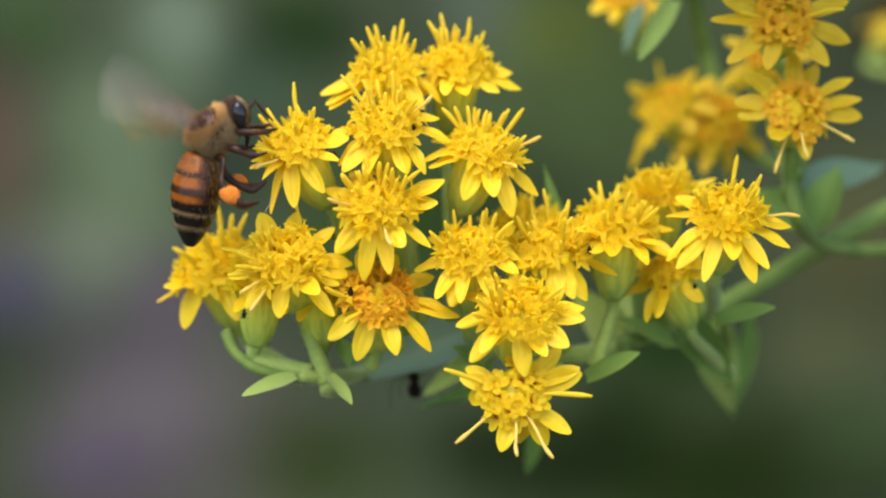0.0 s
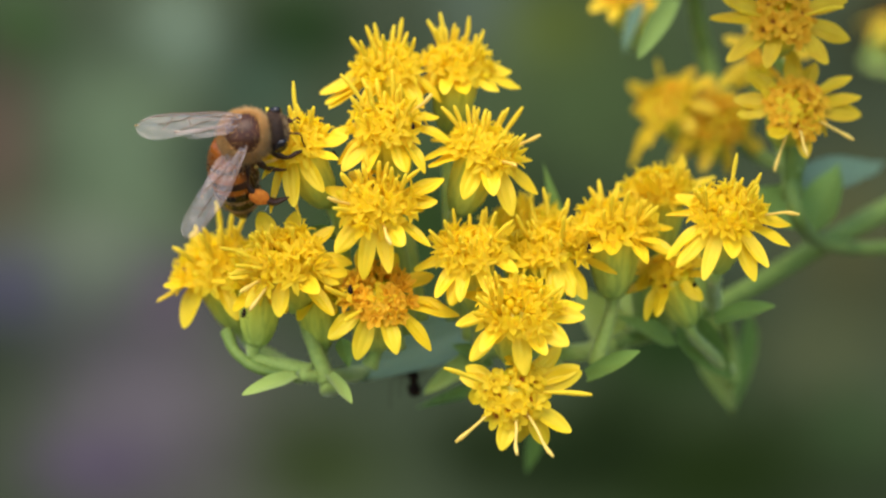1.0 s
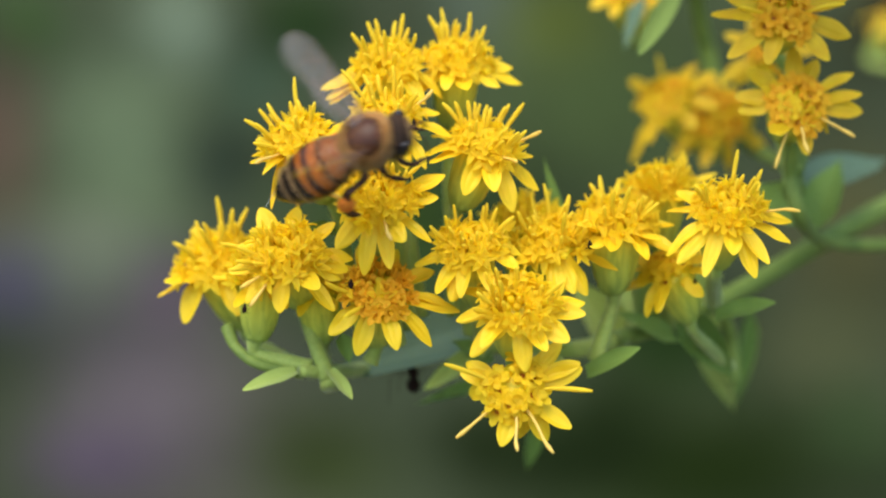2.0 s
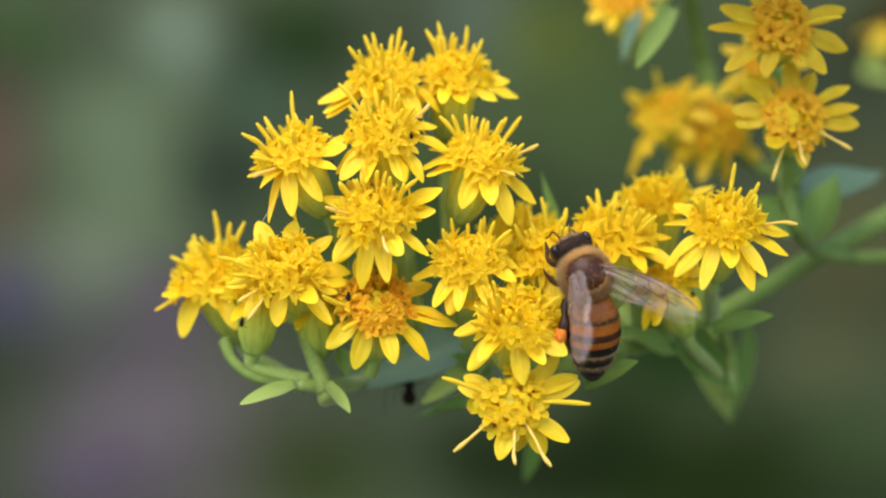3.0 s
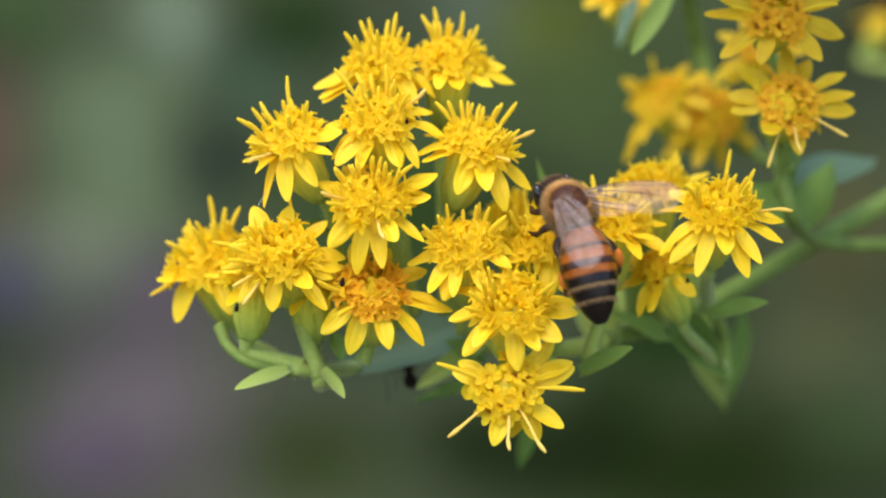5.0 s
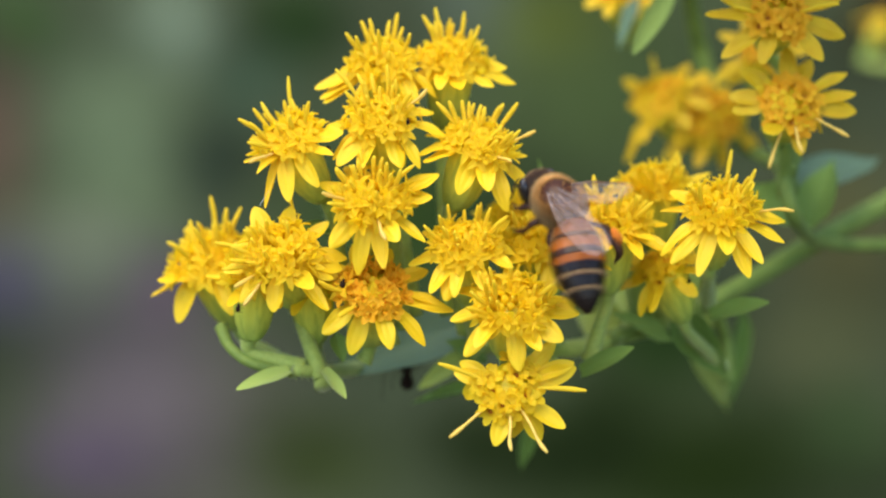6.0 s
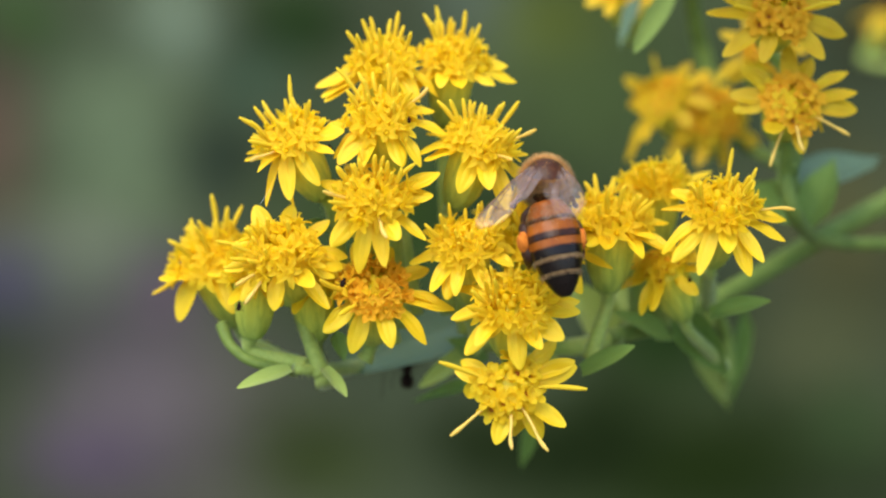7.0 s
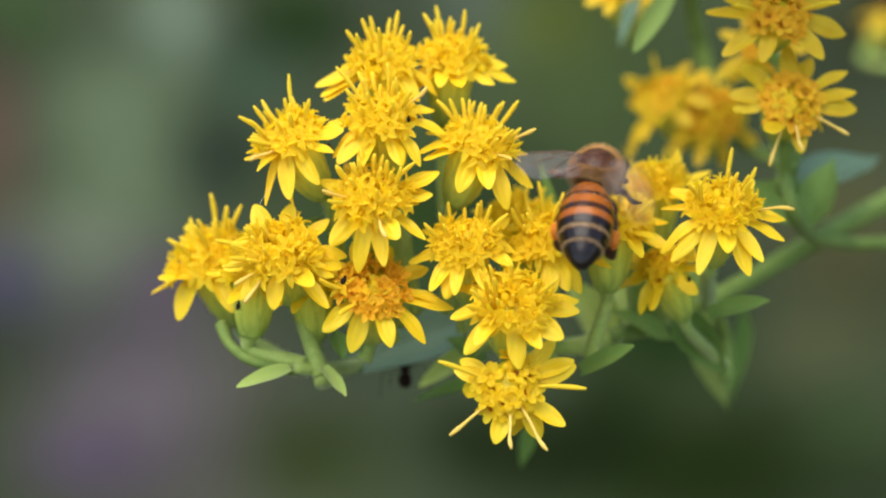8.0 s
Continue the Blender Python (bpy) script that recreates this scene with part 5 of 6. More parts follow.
    walk(bee_abdomen, [
        (0.0, pose(0, -0.0019, -0.00035, 30.5, 0.6, -2.2)),
        (0.0333, pose(0, -0.0019, -0.00035, 33.6, 2.3, -7.5)),
        (0.1, pose(0, -0.0019, -0.00035, 63.6, 7.4, -11.8)),
        (0.2, pose(0, -0.0019, -0.00035, 64.4, 9.0, -14.2)),
        (0.3, pose(0, -0.0019, -0.00035, 66.2, 7.3, -11.2)),
        (0.4, pose(0, -0.0019, -0.00035, 82.7, 7.4, -8.4)),
        (0.4667, pose(0, -0.0019, -0.00035, 67.5, 11.1, -16.5)),
        (0.5, pose(0, -0.0019, -0.00035, 62.1, 9.9, -16.3)),
        (0.5333, pose(0, -0.0019, -0.00035, 63.3, 7.8, -12.7)),
        (0.6, pose(0, -0.0019, -0.00035, 64.0, -0.7, 1.1)),
        (0.6333, pose(0, -0.0019, -0.00035, 63.9, -2.0, 3.2)),
        (0.7, pose(0, -0.0019, -0.00035, 62.4, -8.5, 14.0)),
        (0.8, pose(0, -0.0019, -0.00035, 50.3, -16.9, 35.1)),
        (0.9, pose(0, -0.0019, -0.00035, 54.7, -21.1, 39.6)),
        (1.0, pose(0, -0.0019, -0.00035, 56.7, -20.0, 36.2)),
        (1.0333, pose(0, -0.0019, -0.00035, 56.7, -20.0, 36.2)),
        (1.0667, pose(0, -0.0019, -0.00035, 34.6, -12.7, 39.1)),
        (1.1, pose(0, -0.0019, -0.00035, 34.6, -12.7, 39.1)),
        (1.2, pose(0, -0.0019, -0.00035, 34.2, -3.9, 12.7)),
        (1.3, pose(0, -0.0019, -0.00035, 31.0, -0.2, 0.8)),
        (1.4, pose(0, -0.0019, -0.00035, 32.0, -0.7, 2.3)),
        (1.5, pose(0, -0.0019, -0.00035, 22.7, 1.0, -5.3)),
        (1.6, pose(0, -0.0019, -0.00035, 31.9, -1.2, 4.0)),
        (1.7, pose(0, -0.0019, -0.00035, 30.8, -0.2, 0.7)),
        (2.0, pose(0, -0.0019, -0.00035, 13.7, -0.3, 2.9)),
        (2.0333, pose(0, -0.0019, -0.00035, 13.8, -0.3, 2.6)),
        (2.3, pose(0, -0.0019, -0.00035, 14.0, -0.0, 0.0)),
        (2.3333, pose(0, -0.0019, -0.00035, 14.0, -0.0, 0.0)),
        (2.6, pose(0, -0.0019, -0.00035, 14.0, -0.0, 0.0)),
        (2.6333, pose(0, -0.0019, -0.00035, 14.0, -0.0, 0.0)),
        (2.8, pose(0, -0.0019, -0.00035, 12.5, 1.1, -9.6)),
        (2.8333, pose(0, -0.0019, -0.00035, 12.7, 1.3, -11.9)),
        (2.9, pose(0, -0.0019, -0.00035, 25.1, 3.1, -13.7)),
        (3.0, pose(0, -0.0019, -0.00035, 22.9, 3.6, -17.7)),
        (3.1, pose(0, -0.0019, -0.00035, 19.4, 4.1, -23.5)),
        (3.2, pose(0, -0.0019, -0.00035, 25.8, 4.7, -20.5)),
        (3.3, pose(0, -0.0019, -0.00035, 27.5, 4.5, -18.3)),
        (3.4, pose(0, -0.0019, -0.00035, 27.7, 4.8, -19.4)),
        (3.5, pose(0, -0.0019, -0.00035, 23.1, 4.0, -19.4)),
        (3.6, pose(0, -0.0019, -0.00035, 19.5, 3.0, -17.3)),
        (3.7, pose(0, -0.0019, -0.00035, 20.1, 3.2, -17.8)),
        (3.8, pose(0, -0.0019, -0.00035, 27.2, 3.8, -15.4)),
        (3.9, pose(0, -0.0019, -0.00035, 31.3, 3.2, -11.4)),
        (4.0, pose(0, -0.0019, -0.00035, 31.5, 2.9, -10.3)),
        (4.1, pose(0, -0.0019, -0.00035, 28.2, 3.6, -14.2)),
        (4.2, pose(0, -0.0019, -0.00035, 29.6, 3.5, -13.3)),
        (4.3, pose(0, -0.0019, -0.00035, 46.1, 0.9, -2.2)),
        (4.4, pose(0, -0.0019, -0.00035, 50.7, 0.5, -1.1)),
        (4.5, pose(0, -0.0019, -0.00035, 51.8, 0.9, -1.8)),
        (4.6, pose(0, -0.0019, -0.00035, 47.4, -2.0, 4.5)),
        (4.7, pose(0, -0.0019, -0.00035, 33.2, 3.9, -13.1)),
        (4.9, pose(0, -0.0019, -0.00035, 24.2, 2.6, -12.3)),
        (5.2, pose(0, -0.0019, -0.00035, 9.6, 0.5, -5.7)),
        (5.5, pose(0, -0.0019, -0.00035, 19.2, -0.4, 2.5)),
        (5.8, pose(0, -0.0019, -0.00035, 23.4, -1.5, 7.0)),
        (5.9, pose(0, -0.0019, -0.00035, 23.5, -1.1, 5.1)),
        (6.0, pose(0, -0.0019, -0.00035, 13.0, 2.4, -20.6)),
        (6.1, pose(0, -0.0019, -0.00035, 2.6, 0.6, -25.0)),
        (6.2, pose(0, -0.0019, -0.00035, 7.2, 0.4, -5.7)),
        (6.4, pose(0, -0.0019, -0.00035, 11.7, -0.1, 1.1)),
        (6.5, pose(0, -0.0019, -0.00035, 14.6, -0.3, 2.3)),
        (6.6, pose(0, -0.0019, -0.00035, 11.1, -0.7, 7.1)),
        (6.8, pose(0, -0.0019, -0.00035, 11.7, -0.3, 3.1)),
        (6.9, pose(0, -0.0019, -0.00035, 21.4, -1.4, 7.1)),
        (7.0, pose(0, -0.0019, -0.00035, 26.0, -2.6, 11.1)),
        (7.1, pose(0, -0.0019, -0.00035, 26.0, -2.5, 10.7)),
        (7.2, pose(0, -0.0019, -0.00035, 26.0, -1.8, 7.8)),
        (7.3, pose(0, -0.0019, -0.00035, 27.6, -1.0, 4.1)),
        (7.4, pose(0, -0.0019, -0.00035, 27.1, -1.7, 7.0)),
        (7.5, pose(0, -0.0019, -0.00035, 28.8, 0.6, -2.0)),
        (7.6, pose(0, -0.0019, -0.00035, 29.3, -1.2, 4.4)),
        (7.7, pose(0, -0.0019, -0.00035, 30.1, -1.5, 5.5)),
        (7.8, pose(0, -0.0019, -0.00035, 30.0, -1.2, 4.5)),
        (7.9, pose(0, -0.0019, -0.00035, 20.0, -1.0, 4.4)),
        (8.0, pose(0, -0.0019, -0.00035, 6.0, -0.4, 13.0)),
    ])
    for wing in left_wings:
        walk(wing, [
            (0.0, pose(-0.00135, 0.00050, 0.00105, -5.0, 70.0, 40.0)),
            (0.0333, pose(-0.00135, 0.00050, 0.00105, -5.0, 10.0, 40.0)),
            (0.1, pose(-0.00135, 0.00050, 0.00105, -5.0, 2.0, 31.0)),
            (0.2, pose(-0.00135, 0.00050, 0.00105, -5.0, -3.0, 29.0)),
            (0.3, pose(-0.00135, 0.00050, 0.00105, -5.0, 3.0, 20.0)),
            (0.4, pose(-0.00135, 0.00050, 0.00105, -5.0, -9.0, 35.0)),
            (0.4667, pose(-0.00135, 0.00050, 0.00105, -5.0, 80.0, 40.0)),
            (0.5, pose(-0.00135, 0.00050, 0.00105, -5.0, 31.0, 40.0)),
            (0.5333, pose(-0.00135, 0.00050, 0.00105, -6.8, -26.0, 40.3)),
            (0.6, pose(-0.00135, 0.00050, 0.00105, -13.7, 53.5, 32.7)),
            (0.6333, pose(-0.00135, 0.00050, 0.00105, -12.9, 3.3, 49.1)),
            (0.7, pose(-0.00135, 0.00050, 0.00105, -16.2, 13.4, 43.4)),
            (0.8, pose(-0.00135, 0.00050, 0.00105, -28.1, 17.9, 78.2)),
            (0.9, pose(-0.00135, 0.00050, 0.00105, -28.1, 17.9, 78.2)),
            (1.0, pose(-0.00135, 0.00050, 0.00105, -26.8, 7.4, 76.3)),
            (1.1, pose(-0.00135, 0.00050, 0.00105, -27.9, 18.5, 71.6)),
            (1.2, pose(-0.00135, 0.00050, 0.00105, -30.1, 29.5, 66.3)),
            (1.3, pose(-0.00135, 0.00050, 0.00105, -30.1, 29.5, 66.3)),
            (1.4, pose(-0.00135, 0.00050, 0.00105, -30.6, 30.5, 68.8)),
            (1.5, pose(-0.00135, 0.00050, 0.00105, -29.2, 25.1, 71.6)),
            (1.6, pose(-0.00135, 0.00050, 0.00105, -26.7, 20.0, 58.7)),
            (1.7, pose(-0.00135, 0.00050, 0.00105, -25.4, 18.1, 53.6)),
            (2.0, pose(-0.00135, 0.00050, 0.00105, -33.2, 38.6, 16.3)),
            (2.0333, pose(-0.00135, 0.00050, 0.00105, -31.7, -10.0, 20.3)),
            (2.3, pose(-0.00135, 0.00050, 0.00105, -28.0, 45.0, 20.0)),
            (2.3333, pose(-0.00135, 0.00050, 0.00105, -28.0, -10.0, 20.0)),
            (2.6, pose(-0.00135, 0.00050, 0.00105, -28.0, 40.0, 30.0)),
            (2.6333, pose(-0.00135, 0.00050, 0.00105, -28.0, 0.0, 30.0)),
            (2.8, pose(-0.00135, 0.00050, 0.00105, -28.0, 78.0, 40.0)),
            (2.8333, pose(-0.00135, 0.00050, 0.00105, -40.0, 30.0, 60.0)),
            (2.9, pose(-0.00135, 0.00050, 0.00105, -70.0, 20.0, 85.0)),
            (3.0, pose(-0.00135, 0.00050, 0.00105, -70.0, 39.0, 59.0)),
            (3.1, pose(-0.00135, 0.00050, 0.00105, -70.0, 39.0, 56.0)),
            (3.2, pose(-0.00135, 0.00050, 0.00105, -70.0, 30.0, 51.0)),
            (3.3, pose(-0.00135, 0.00050, 0.00105, -70.0, 33.0, 51.0)),
            (3.4, pose(-0.00135, 0.00050, 0.00105, -70.0, 30.0, 51.0)),
            (3.5, pose(-0.00135, 0.00050, 0.00105, -70.0, 33.0, 48.0)),
            (3.6, pose(-0.00135, 0.00050, 0.00105, -70.0, 33.0, 51.0)),
            (3.7, pose(-0.00135, 0.00050, 0.00105, -70.0, 36.0, 48.0)),
            (3.8, pose(-0.00135, 0.00050, 0.00105, -70.0, 27.0, 51.0)),
            (3.9, pose(-0.00135, 0.00050, 0.00105, -70.0, 24.0, 51.0)),
            (4.0, pose(-0.00135, 0.00050, 0.00105, -70.0, 27.0, 48.0)),
            (4.1, pose(-0.00135, 0.00050, 0.00105, -70.0, 27.0, 38.0)),
            (4.2, pose(-0.00135, 0.00050, 0.00105, -28.0, 30.0, 32.0)),
            (4.3, pose(-0.00135, 0.00050, 0.00105, -28.0, 15.0, 32.0)),
            (4.4, pose(-0.00135, 0.00050, 0.00105, -28.0, 0.0, 29.0)),
            (4.5, pose(-0.00135, 0.00050, 0.00105, -28.0, 9.0, 26.0)),
            (4.6, pose(-0.00135, 0.00050, 0.00105, -28.0, 15.0, 35.0)),
            (4.7, pose(-0.00135, 0.00050, 0.00105, -28.0, 42.0, 47.0)),
            (4.9, pose(-0.00135, 0.00050, 0.00105, -28.0, 25.0, 70.0)),
            (5.2, pose(-0.00135, 0.00050, 0.00105, -28.0, 15.0, 75.0)),
            (5.5, pose(-0.00135, 0.00050, 0.00105, -28.0, 20.0, 70.0)),
            (5.8, pose(-0.00135, 0.00050, 0.00105, -28.0, 12.0, 83.0)),
            (5.9, pose(-0.00135, 0.00050, 0.00105, -28.0, 12.0, 95.0)),
            (6.0, pose(-0.00135, 0.00050, 0.00105, -28.0, 18.0, 74.0)),
            (6.1, pose(-0.00135, 0.00050, 0.00105, -28.0, 24.0, 47.0)),
            (6.2, pose(-0.00135, 0.00050, 0.00105, -28.0, 12.0, 62.0)),
            (6.4, pose(-0.00135, 0.00050, 0.00105, -28.0, 12.0, 56.0)),
            (6.5, pose(-0.00135, 0.00050, 0.00105, -28.0, 18.0, 59.0)),
            (6.6, pose(-0.00135, 0.00050, 0.00105, -28.0, 15.0, 59.0)),
            (6.8, pose(-0.00135, 0.00050, 0.00105, -28.0, 15.0, 62.0)),
            (6.9, pose(-0.00135, 0.00050, 0.00105, -28.0, 9.0, 59.0)),
            (7.0, pose(-0.00135, 0.00050, 0.00105, -28.0, 9.0, 56.0)),
            (7.1, pose(-0.00135, 0.00050, 0.00105, -28.0, 12.0, 56.0)),
            (7.2, pose(-0.00135, 0.00050, 0.00105, -28.0, 15.0, 56.0)),
            (7.3, pose(-0.00135, 0.00050, 0.00105, -28.0, 12.0, 71.0)),
            (7.4, pose(-0.00135, 0.00050, 0.00105, -28.0, 6.0, 80.0)),
            (7.5, pose(-0.00135, 0.00050, 0.00105, -28.0, 3.0, 80.0)),
            (7.6, pose(-0.00135, 0.00050, 0.00105, -10.0, 25.0, 70.0)),
            (7.7, pose(-0.00135, 0.00050, 0.00105, 10.0, 45.0, 60.0)),
            (7.8, pose(-0.00135, 0.00050, 0.00105, 0.0, 60.0, 50.0)),
            (7.9, pose(-0.00135, 0.00050, 0.00105, 18.0, 39.0, 53.0)),
            (8.0, pose(-0.00135, 0.00050, 0.00105, 20.0, 33.0, 62.0)),
        ])
    for wing in right_wings:
        walk(wing, [
            (0.0, pose(0.00135, 0.00050, 0.00105, -5.0, -60.0, -30.0)),
            (0.0333, pose(0.00135, 0.00050, 0.00105, -5.0, -0.0, -30.0)),
            (0.1, pose(0.00135, 0.00050, 0.00105, -5.0, 4.0, -82.0)),
            (0.2, pose(0.00135, 0.00050, 0.00105, -5.0, 12.0, -86.0)),
            (0.3, pose(0.00135, 0.00050, 0.00105, -5.0, 12.0, -89.0)),
            (0.4, pose(0.00135, 0.00050, 0.00105, -5.0, 27.0, -98.0)),
            (0.4667, pose(0.00135, 0.00050, 0.00105, -5.0, -72.0, -30.0)),
            (0.5, pose(0.00135, 0.00050, 0.00105, -5.0, -22.0, -30.0)),
            (0.5333, pose(0.00135, 0.00050, 0.00105, -3.6, 28.0, -29.5)),
            (0.6, pose(0.00135, 0.00050, 0.00105, 4.2, -55.8, -47.3)),
            (0.6333, pose(0.00135, 0.00050, 0.00105, 2.9, -6.6, -50.5)),
            (0.7, pose(0.00135, 0.00050, 0.00105, 4.2, -21.1, -37.4)),
            (0.8, pose(0.00135, 0.00050, 0.00105, 10.5, -12.7, -45.3)),
            (0.9, pose(0.00135, 0.00050, 0.00105, 10.3, -9.9, -44.5)),
            (1.0, pose(0.00135, 0.00050, 0.00105, 9.3, -4.8, -40.1)),
            (1.1, pose(0.00135, 0.00050, 0.00105, 7.6, -9.1, -35.0)),
            (1.2, pose(0.00135, 0.00050, 0.00105, 9.4, -7.7, -40.8)),
            (1.3, pose(0.00135, 0.00050, 0.00105, 13.2, 5.0, -52.3)),
            (1.4, pose(0.00135, 0.00050, 0.00105, 12.2, -13.9, -52.1)),
            (1.5, pose(0.00135, 0.00050, 0.00105, 5.9, -16.2, -30.3)),
            (1.6, pose(0.00135, 0.00050, 0.00105, 9.3, -29.5, -40.2)),
            (1.7, pose(0.00135, 0.00050, 0.00105, 11.9, -37.4, -46.4)),
            (2.0, pose(0.00135, 0.00050, 0.00105, 26.4, -61.0, -27.0)),
            (2.0333, pose(0.00135, 0.00050, 0.00105, 21.7, -10.0, -20.3)),
            (2.3, pose(0.00135, 0.00050, 0.00105, 18.0, -45.0, -20.0)),
            (2.3333, pose(0.00135, 0.00050, 0.00105, 18.0, 10.0, -20.0)),
            (2.6, pose(0.00135, 0.00050, 0.00105, 18.0, -40.0, -30.0)),
            (2.6333, pose(0.00135, 0.00050, 0.00105, 18.0, -0.0, -30.0)),
            (2.8, pose(0.00135, 0.00050, 0.00105, 18.0, -35.0, -30.0)),
            (2.8333, pose(0.00135, 0.00050, 0.00105, 18.0, -5.0, -45.0)),
            (2.9, pose(0.00135, 0.00050, 0.00105, 18.0, 12.0, -35.0)),
            (3.0, pose(0.00135, 0.00050, 0.00105, 18.0, -15.0, -47.0)),
            (3.1, pose(0.00135, 0.00050, 0.00105, 18.0, -15.0, -50.0)),
            (3.2, pose(0.00135, 0.00050, 0.00105, 18.0, -18.0, -50.0)),
            (3.3, pose(0.00135, 0.00050, 0.00105, 18.0, -18.0, -50.0)),
            (3.4, pose(0.00135, 0.00050, 0.00105, 18.0, 3.0, -50.0)),
            (3.5, pose(0.00135, 0.00050, 0.00105, 18.0, 3.0, -53.0)),
            (3.6, pose(0.00135, 0.00050, 0.00105, 18.0, -6.0, -56.0)),
            (3.7, pose(0.00135, 0.00050, 0.00105, 18.0, -3.0, -56.0)),
            (3.8, pose(0.00135, 0.00050, 0.00105, 18.0, 6.0, -47.0)),
            (3.9, pose(0.00135, 0.00050, 0.00105, 18.0, -9.0, -41.0)),
            (4.0, pose(0.00135, 0.00050, 0.00105, 18.0, -6.0, -53.0)),
            (4.1, pose(0.00135, 0.00050, 0.00105, 18.0, -9.0, -65.0)),
            (4.2, pose(0.00135, 0.00050, 0.00105, 18.0, -18.0, -71.0)),
            (4.3, pose(0.00135, 0.00050, 0.00105, 18.0, -12.0, -71.0)),
            (4.4, pose(0.00135, 0.00050, 0.00105, 18.0, -0.0, -74.0)),
            (4.5, pose(0.00135, 0.00050, 0.00105, 18.0, -6.0, -86.0)),
            (4.6, pose(0.00135, 0.00050, 0.00105, 18.0, -15.0, -83.0)),
            (4.7, pose(0.00135, 0.00050, 0.00105, 18.0, -24.0, -86.0)),
            (4.9, pose(0.00135, 0.00050, 0.00105, 18.0, -40.0, -40.0)),
            (5.2, pose(0.00135, 0.00050, 0.00105, 18.0, -20.0, -50.0)),
            (5.5, pose(0.00135, 0.00050, 0.00105, 18.0, -20.0, -55.0)),
            (5.8, pose(0.00135, 0.00050, 0.00105, 18.0, -33.0, -56.0)),
            (5.9, pose(0.00135, 0.00050, 0.00105, 18.0, -39.0, -56.0)),
            (6.0, pose(0.00135, 0.00050, 0.00105, 18.0, -51.0, -92.0)),
            (6.1, pose(0.00135, 0.00050, 0.00105, 18.0, -45.0, -83.0)),
            (6.2, pose(0.00135, 0.00050, 0.00105, 18.0, -42.0, -71.0)),
            (6.4, pose(0.00135, 0.00050, 0.00105, 18.0, -42.0, -89.0)),
            (6.5, pose(0.00135, 0.00050, 0.00105, 18.0, -45.0, -83.0)),
            (6.6, pose(0.00135, 0.00050, 0.00105, 18.0, -45.0, -83.0)),
            (6.8, pose(0.00135, 0.00050, 0.00105, 18.0, -42.0, -92.0)),
            (6.9, pose(0.00135, 0.00050, 0.00105, 18.0, -30.0, -89.0)),
            (7.0, pose(0.00135, 0.00050, 0.00105, 18.0, -27.0, -80.0)),
            (7.1, pose(0.00135, 0.00050, 0.00105, 18.0, -27.0, -77.0)),
            (7.2, pose(0.00135, 0.00050, 0.00105, 18.0, -30.0, -80.0)),
            (7.3, pose(0.00135, 0.00050, 0.00105, 18.0, -24.0, -86.0)),
            (7.4, pose(0.00135, 0.00050, 0.00105, 18.0, -33.0, -83.0)),
            (7.5, pose(0.00135, 0.00050, 0.00105, 18.0, -27.0, -71.0)),
            (7.6, pose(0.00135, 0.00050, 0.00105, 18.0, -21.0, -62.0)),
            (7.7, pose(0.00135, 0.00050, 0.00105, 18.0, -12.0, -47.0)),
            (7.8, pose(0.00135, 0.00050, 0.00105, 18.0, -9.0, -41.0)),
            (7.9, pose(0.00135, 0.00050, 0.00105, 18.0, -55.0, -60.0)),
            (7.9667, pose(0.00135, 0.00050, 0.00105, 18.0, 20.0, -50.0)),
            (8.0, pose(0.00135, 0.00050, 0.00105, 18.0, -32.0, -46.0)),
        ])
    walk(bee_head, [(t, pose(0, y, z, nod, 0, 0)) for t, y, z, nod in ((0.0, 0.0022, -0.0008, -40), (4.7, 0.0022, -0.0008, -40), (5.6, 0.0020, -0.0015, -60), (6.0, 0.0023, -0.0010, -45), (6.3, 0.0019, -0.0016, -60), (8.0, 0.0019, -0.0016, -60))])
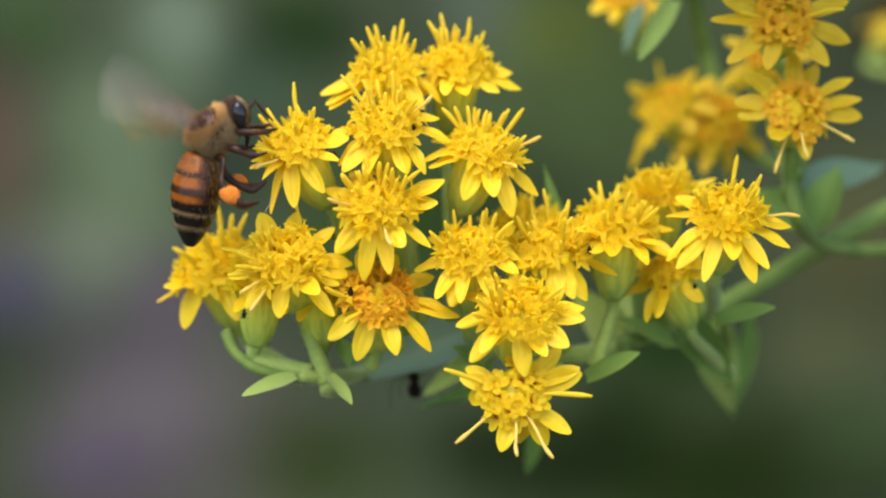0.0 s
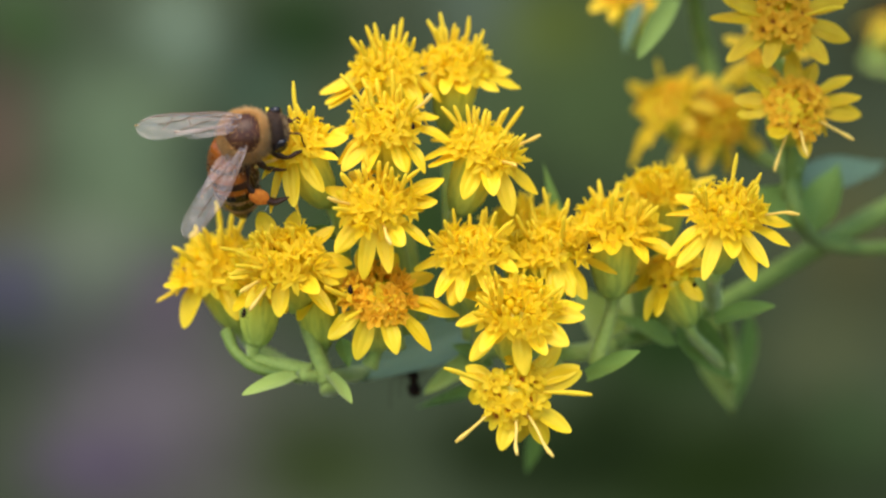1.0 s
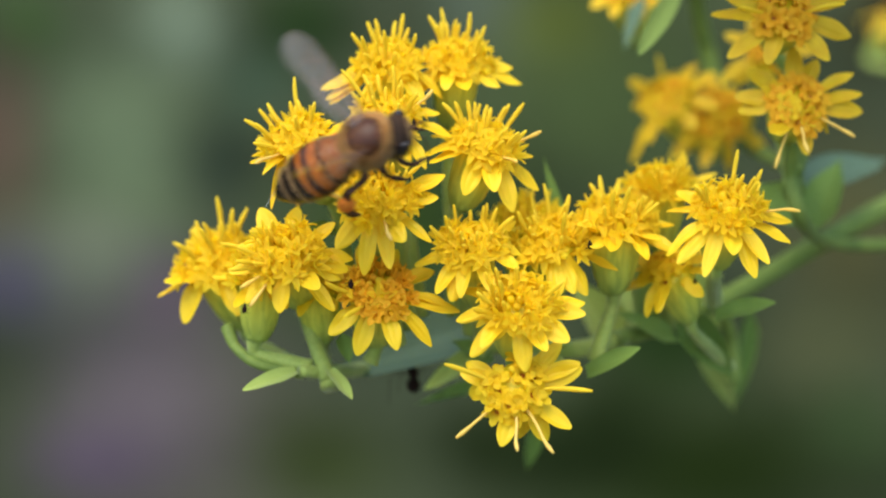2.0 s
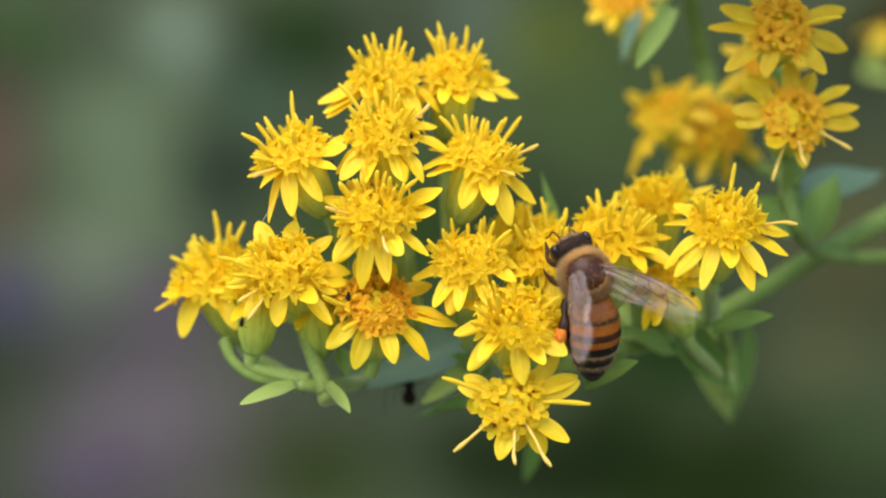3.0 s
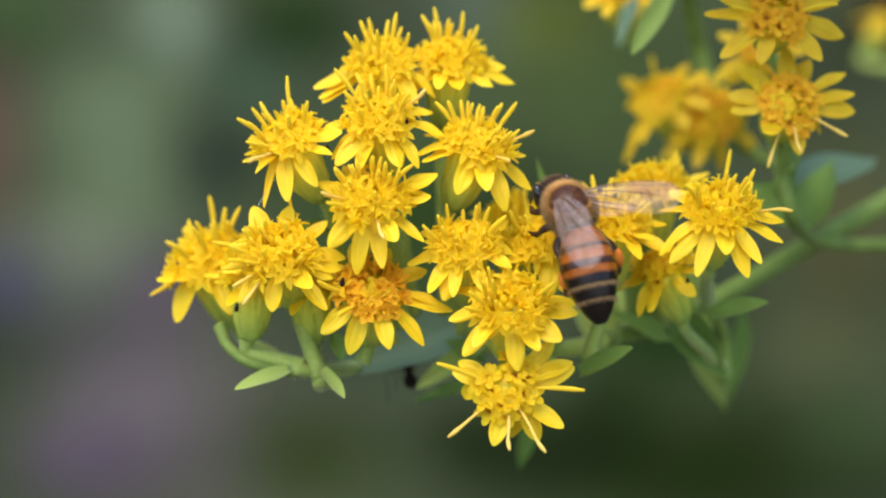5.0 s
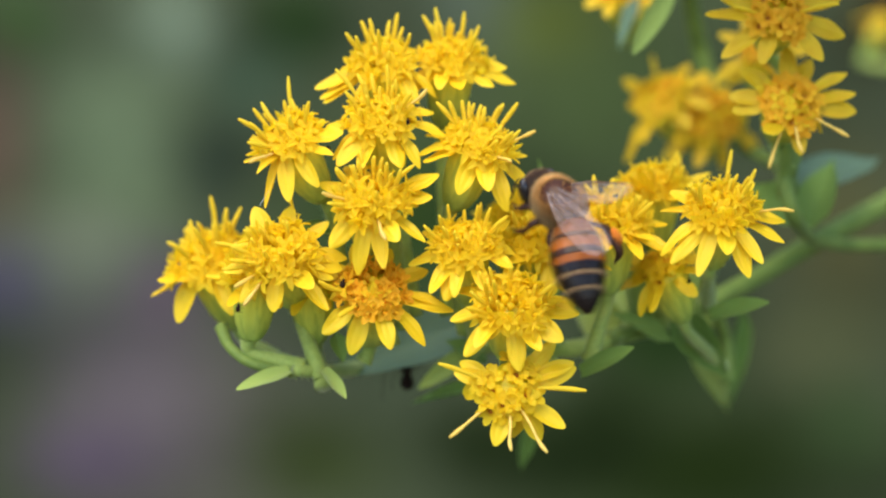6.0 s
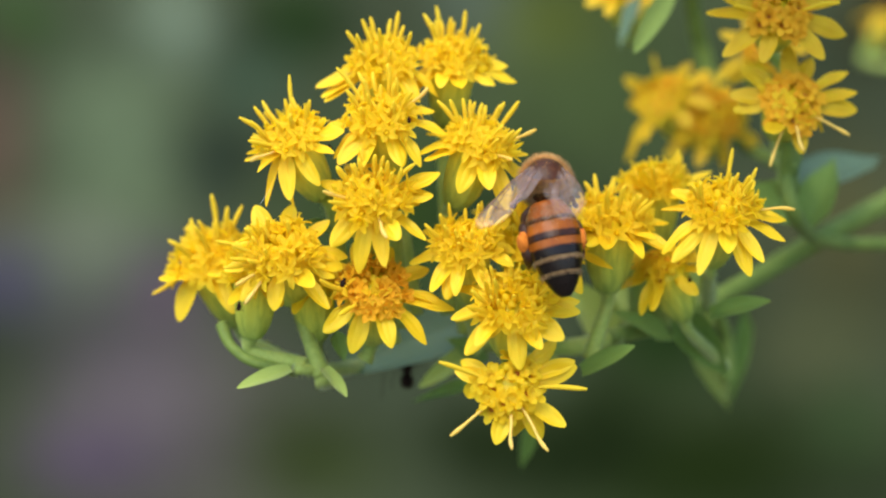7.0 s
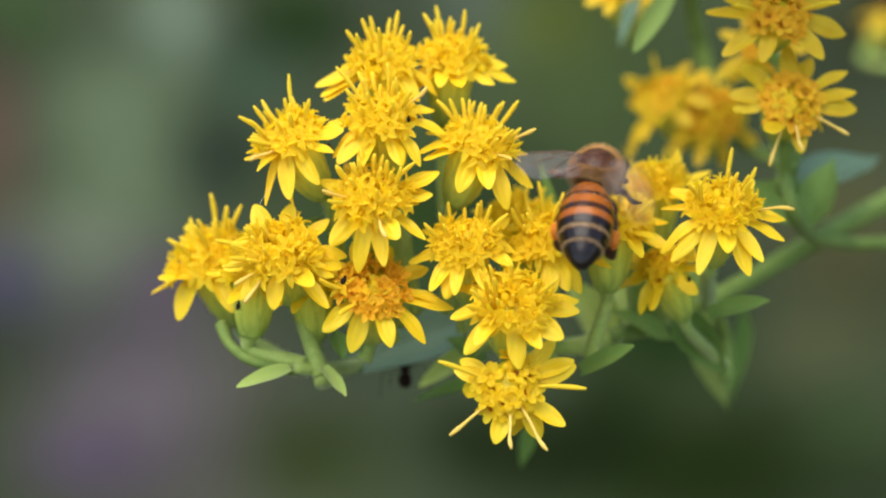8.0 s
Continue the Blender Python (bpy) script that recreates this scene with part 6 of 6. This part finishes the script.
    early, late = [(0.0, 12, 14), (0.1, 9, 12), (0.3, 8, 12), (0.4, 22, 10), (0.6, 52, 18), (0.8, 51, 32), (1.0, 50, 34), (1.15, 26, 4), (1.5, 26, -4), (1.7, 14, 10), (2.3, -20, 5)], [(4.3, 2, 14), (4.5, 10, 16), (4.7, -5, 10), (5.2, -20, 0), (5.9, -40, 0), (6.1, -40, 0), (6.7, -40, 0), (7.0, -40, 0), (7.6, -40, 0), (7.85, -20, 4), (8.0, -12, 2)]
    perched = {1: [(2.8, 6, -30), (4.0, 0, -30)], -1: [(2.8, -42, 16), (3.05, -42, 14), (3.4, -20, -10), (4.0, -24, -10)]}
    outward = {1: {5.9: 8, 6.1: 22, 6.7: 22, 7.0: 2}, -1: {2.8: -24, 3.05: -20}}
    for side, hind in zip((1, -1), hind_legs):
        root = (side * 0.0010, -0.0013, -0.0013)
        walk(hind, [(t, pose(*root, swing if side > 0 or t > 1.05 else 30, -side * (splay if side > 0 or t > 1.05 else -10), outward[side].get(t, 12 if t > 5 and side < 0 else 0))) for t, swing, splay in early + perched[side] + late])

    for side, mid in zip((1, -1), mid_legs):
        walk(mid, [(t, pose(side * 0.0011, -0.0002, -0.0014, swing, -side * splay, 0)) for t, swing, splay in (
            (0.0, 0, 0), (5.8, 0, 4), (6.6, -10, 8), (7.2, -5, 14), (7.5, 0, 34 if side < 0 else 12), (7.8, -5, 26), (8.0, -8, 62 if side < 0 else 26))])

    walk(crawler, [(t, VIEW @ Matrix.Translation(spot(u, v, -4)) @ pose(0, 0, 0, 60, 20, turn)) for t, u, v, turn in (
        (0.0, 617, 508, 30), (1.5, 617, 505, 36), (3.5, 617, 502, 30), (5.5, 614, 503, 20), (7.0, 612, 505, 8), (8.0, 614, 502, 0))])
    walk(wasp, [(t, VIEW @ Matrix.Translation(spot(u + 6, v, 14)) @ pose(0, 0, 0, 0, lean, 0)) for t, u, v, lean in (
        (0.0, 722, 668, -8), (1.5, 721, 668, -8), (3.5, 716, 664, -4), (4.2, 722, 660, -10), (4.5, 731, 658, -30), (5.0, 726, 662, -15), (6.5, 719, 664, -6), (8.0, 716, 664, -6))])

motions()
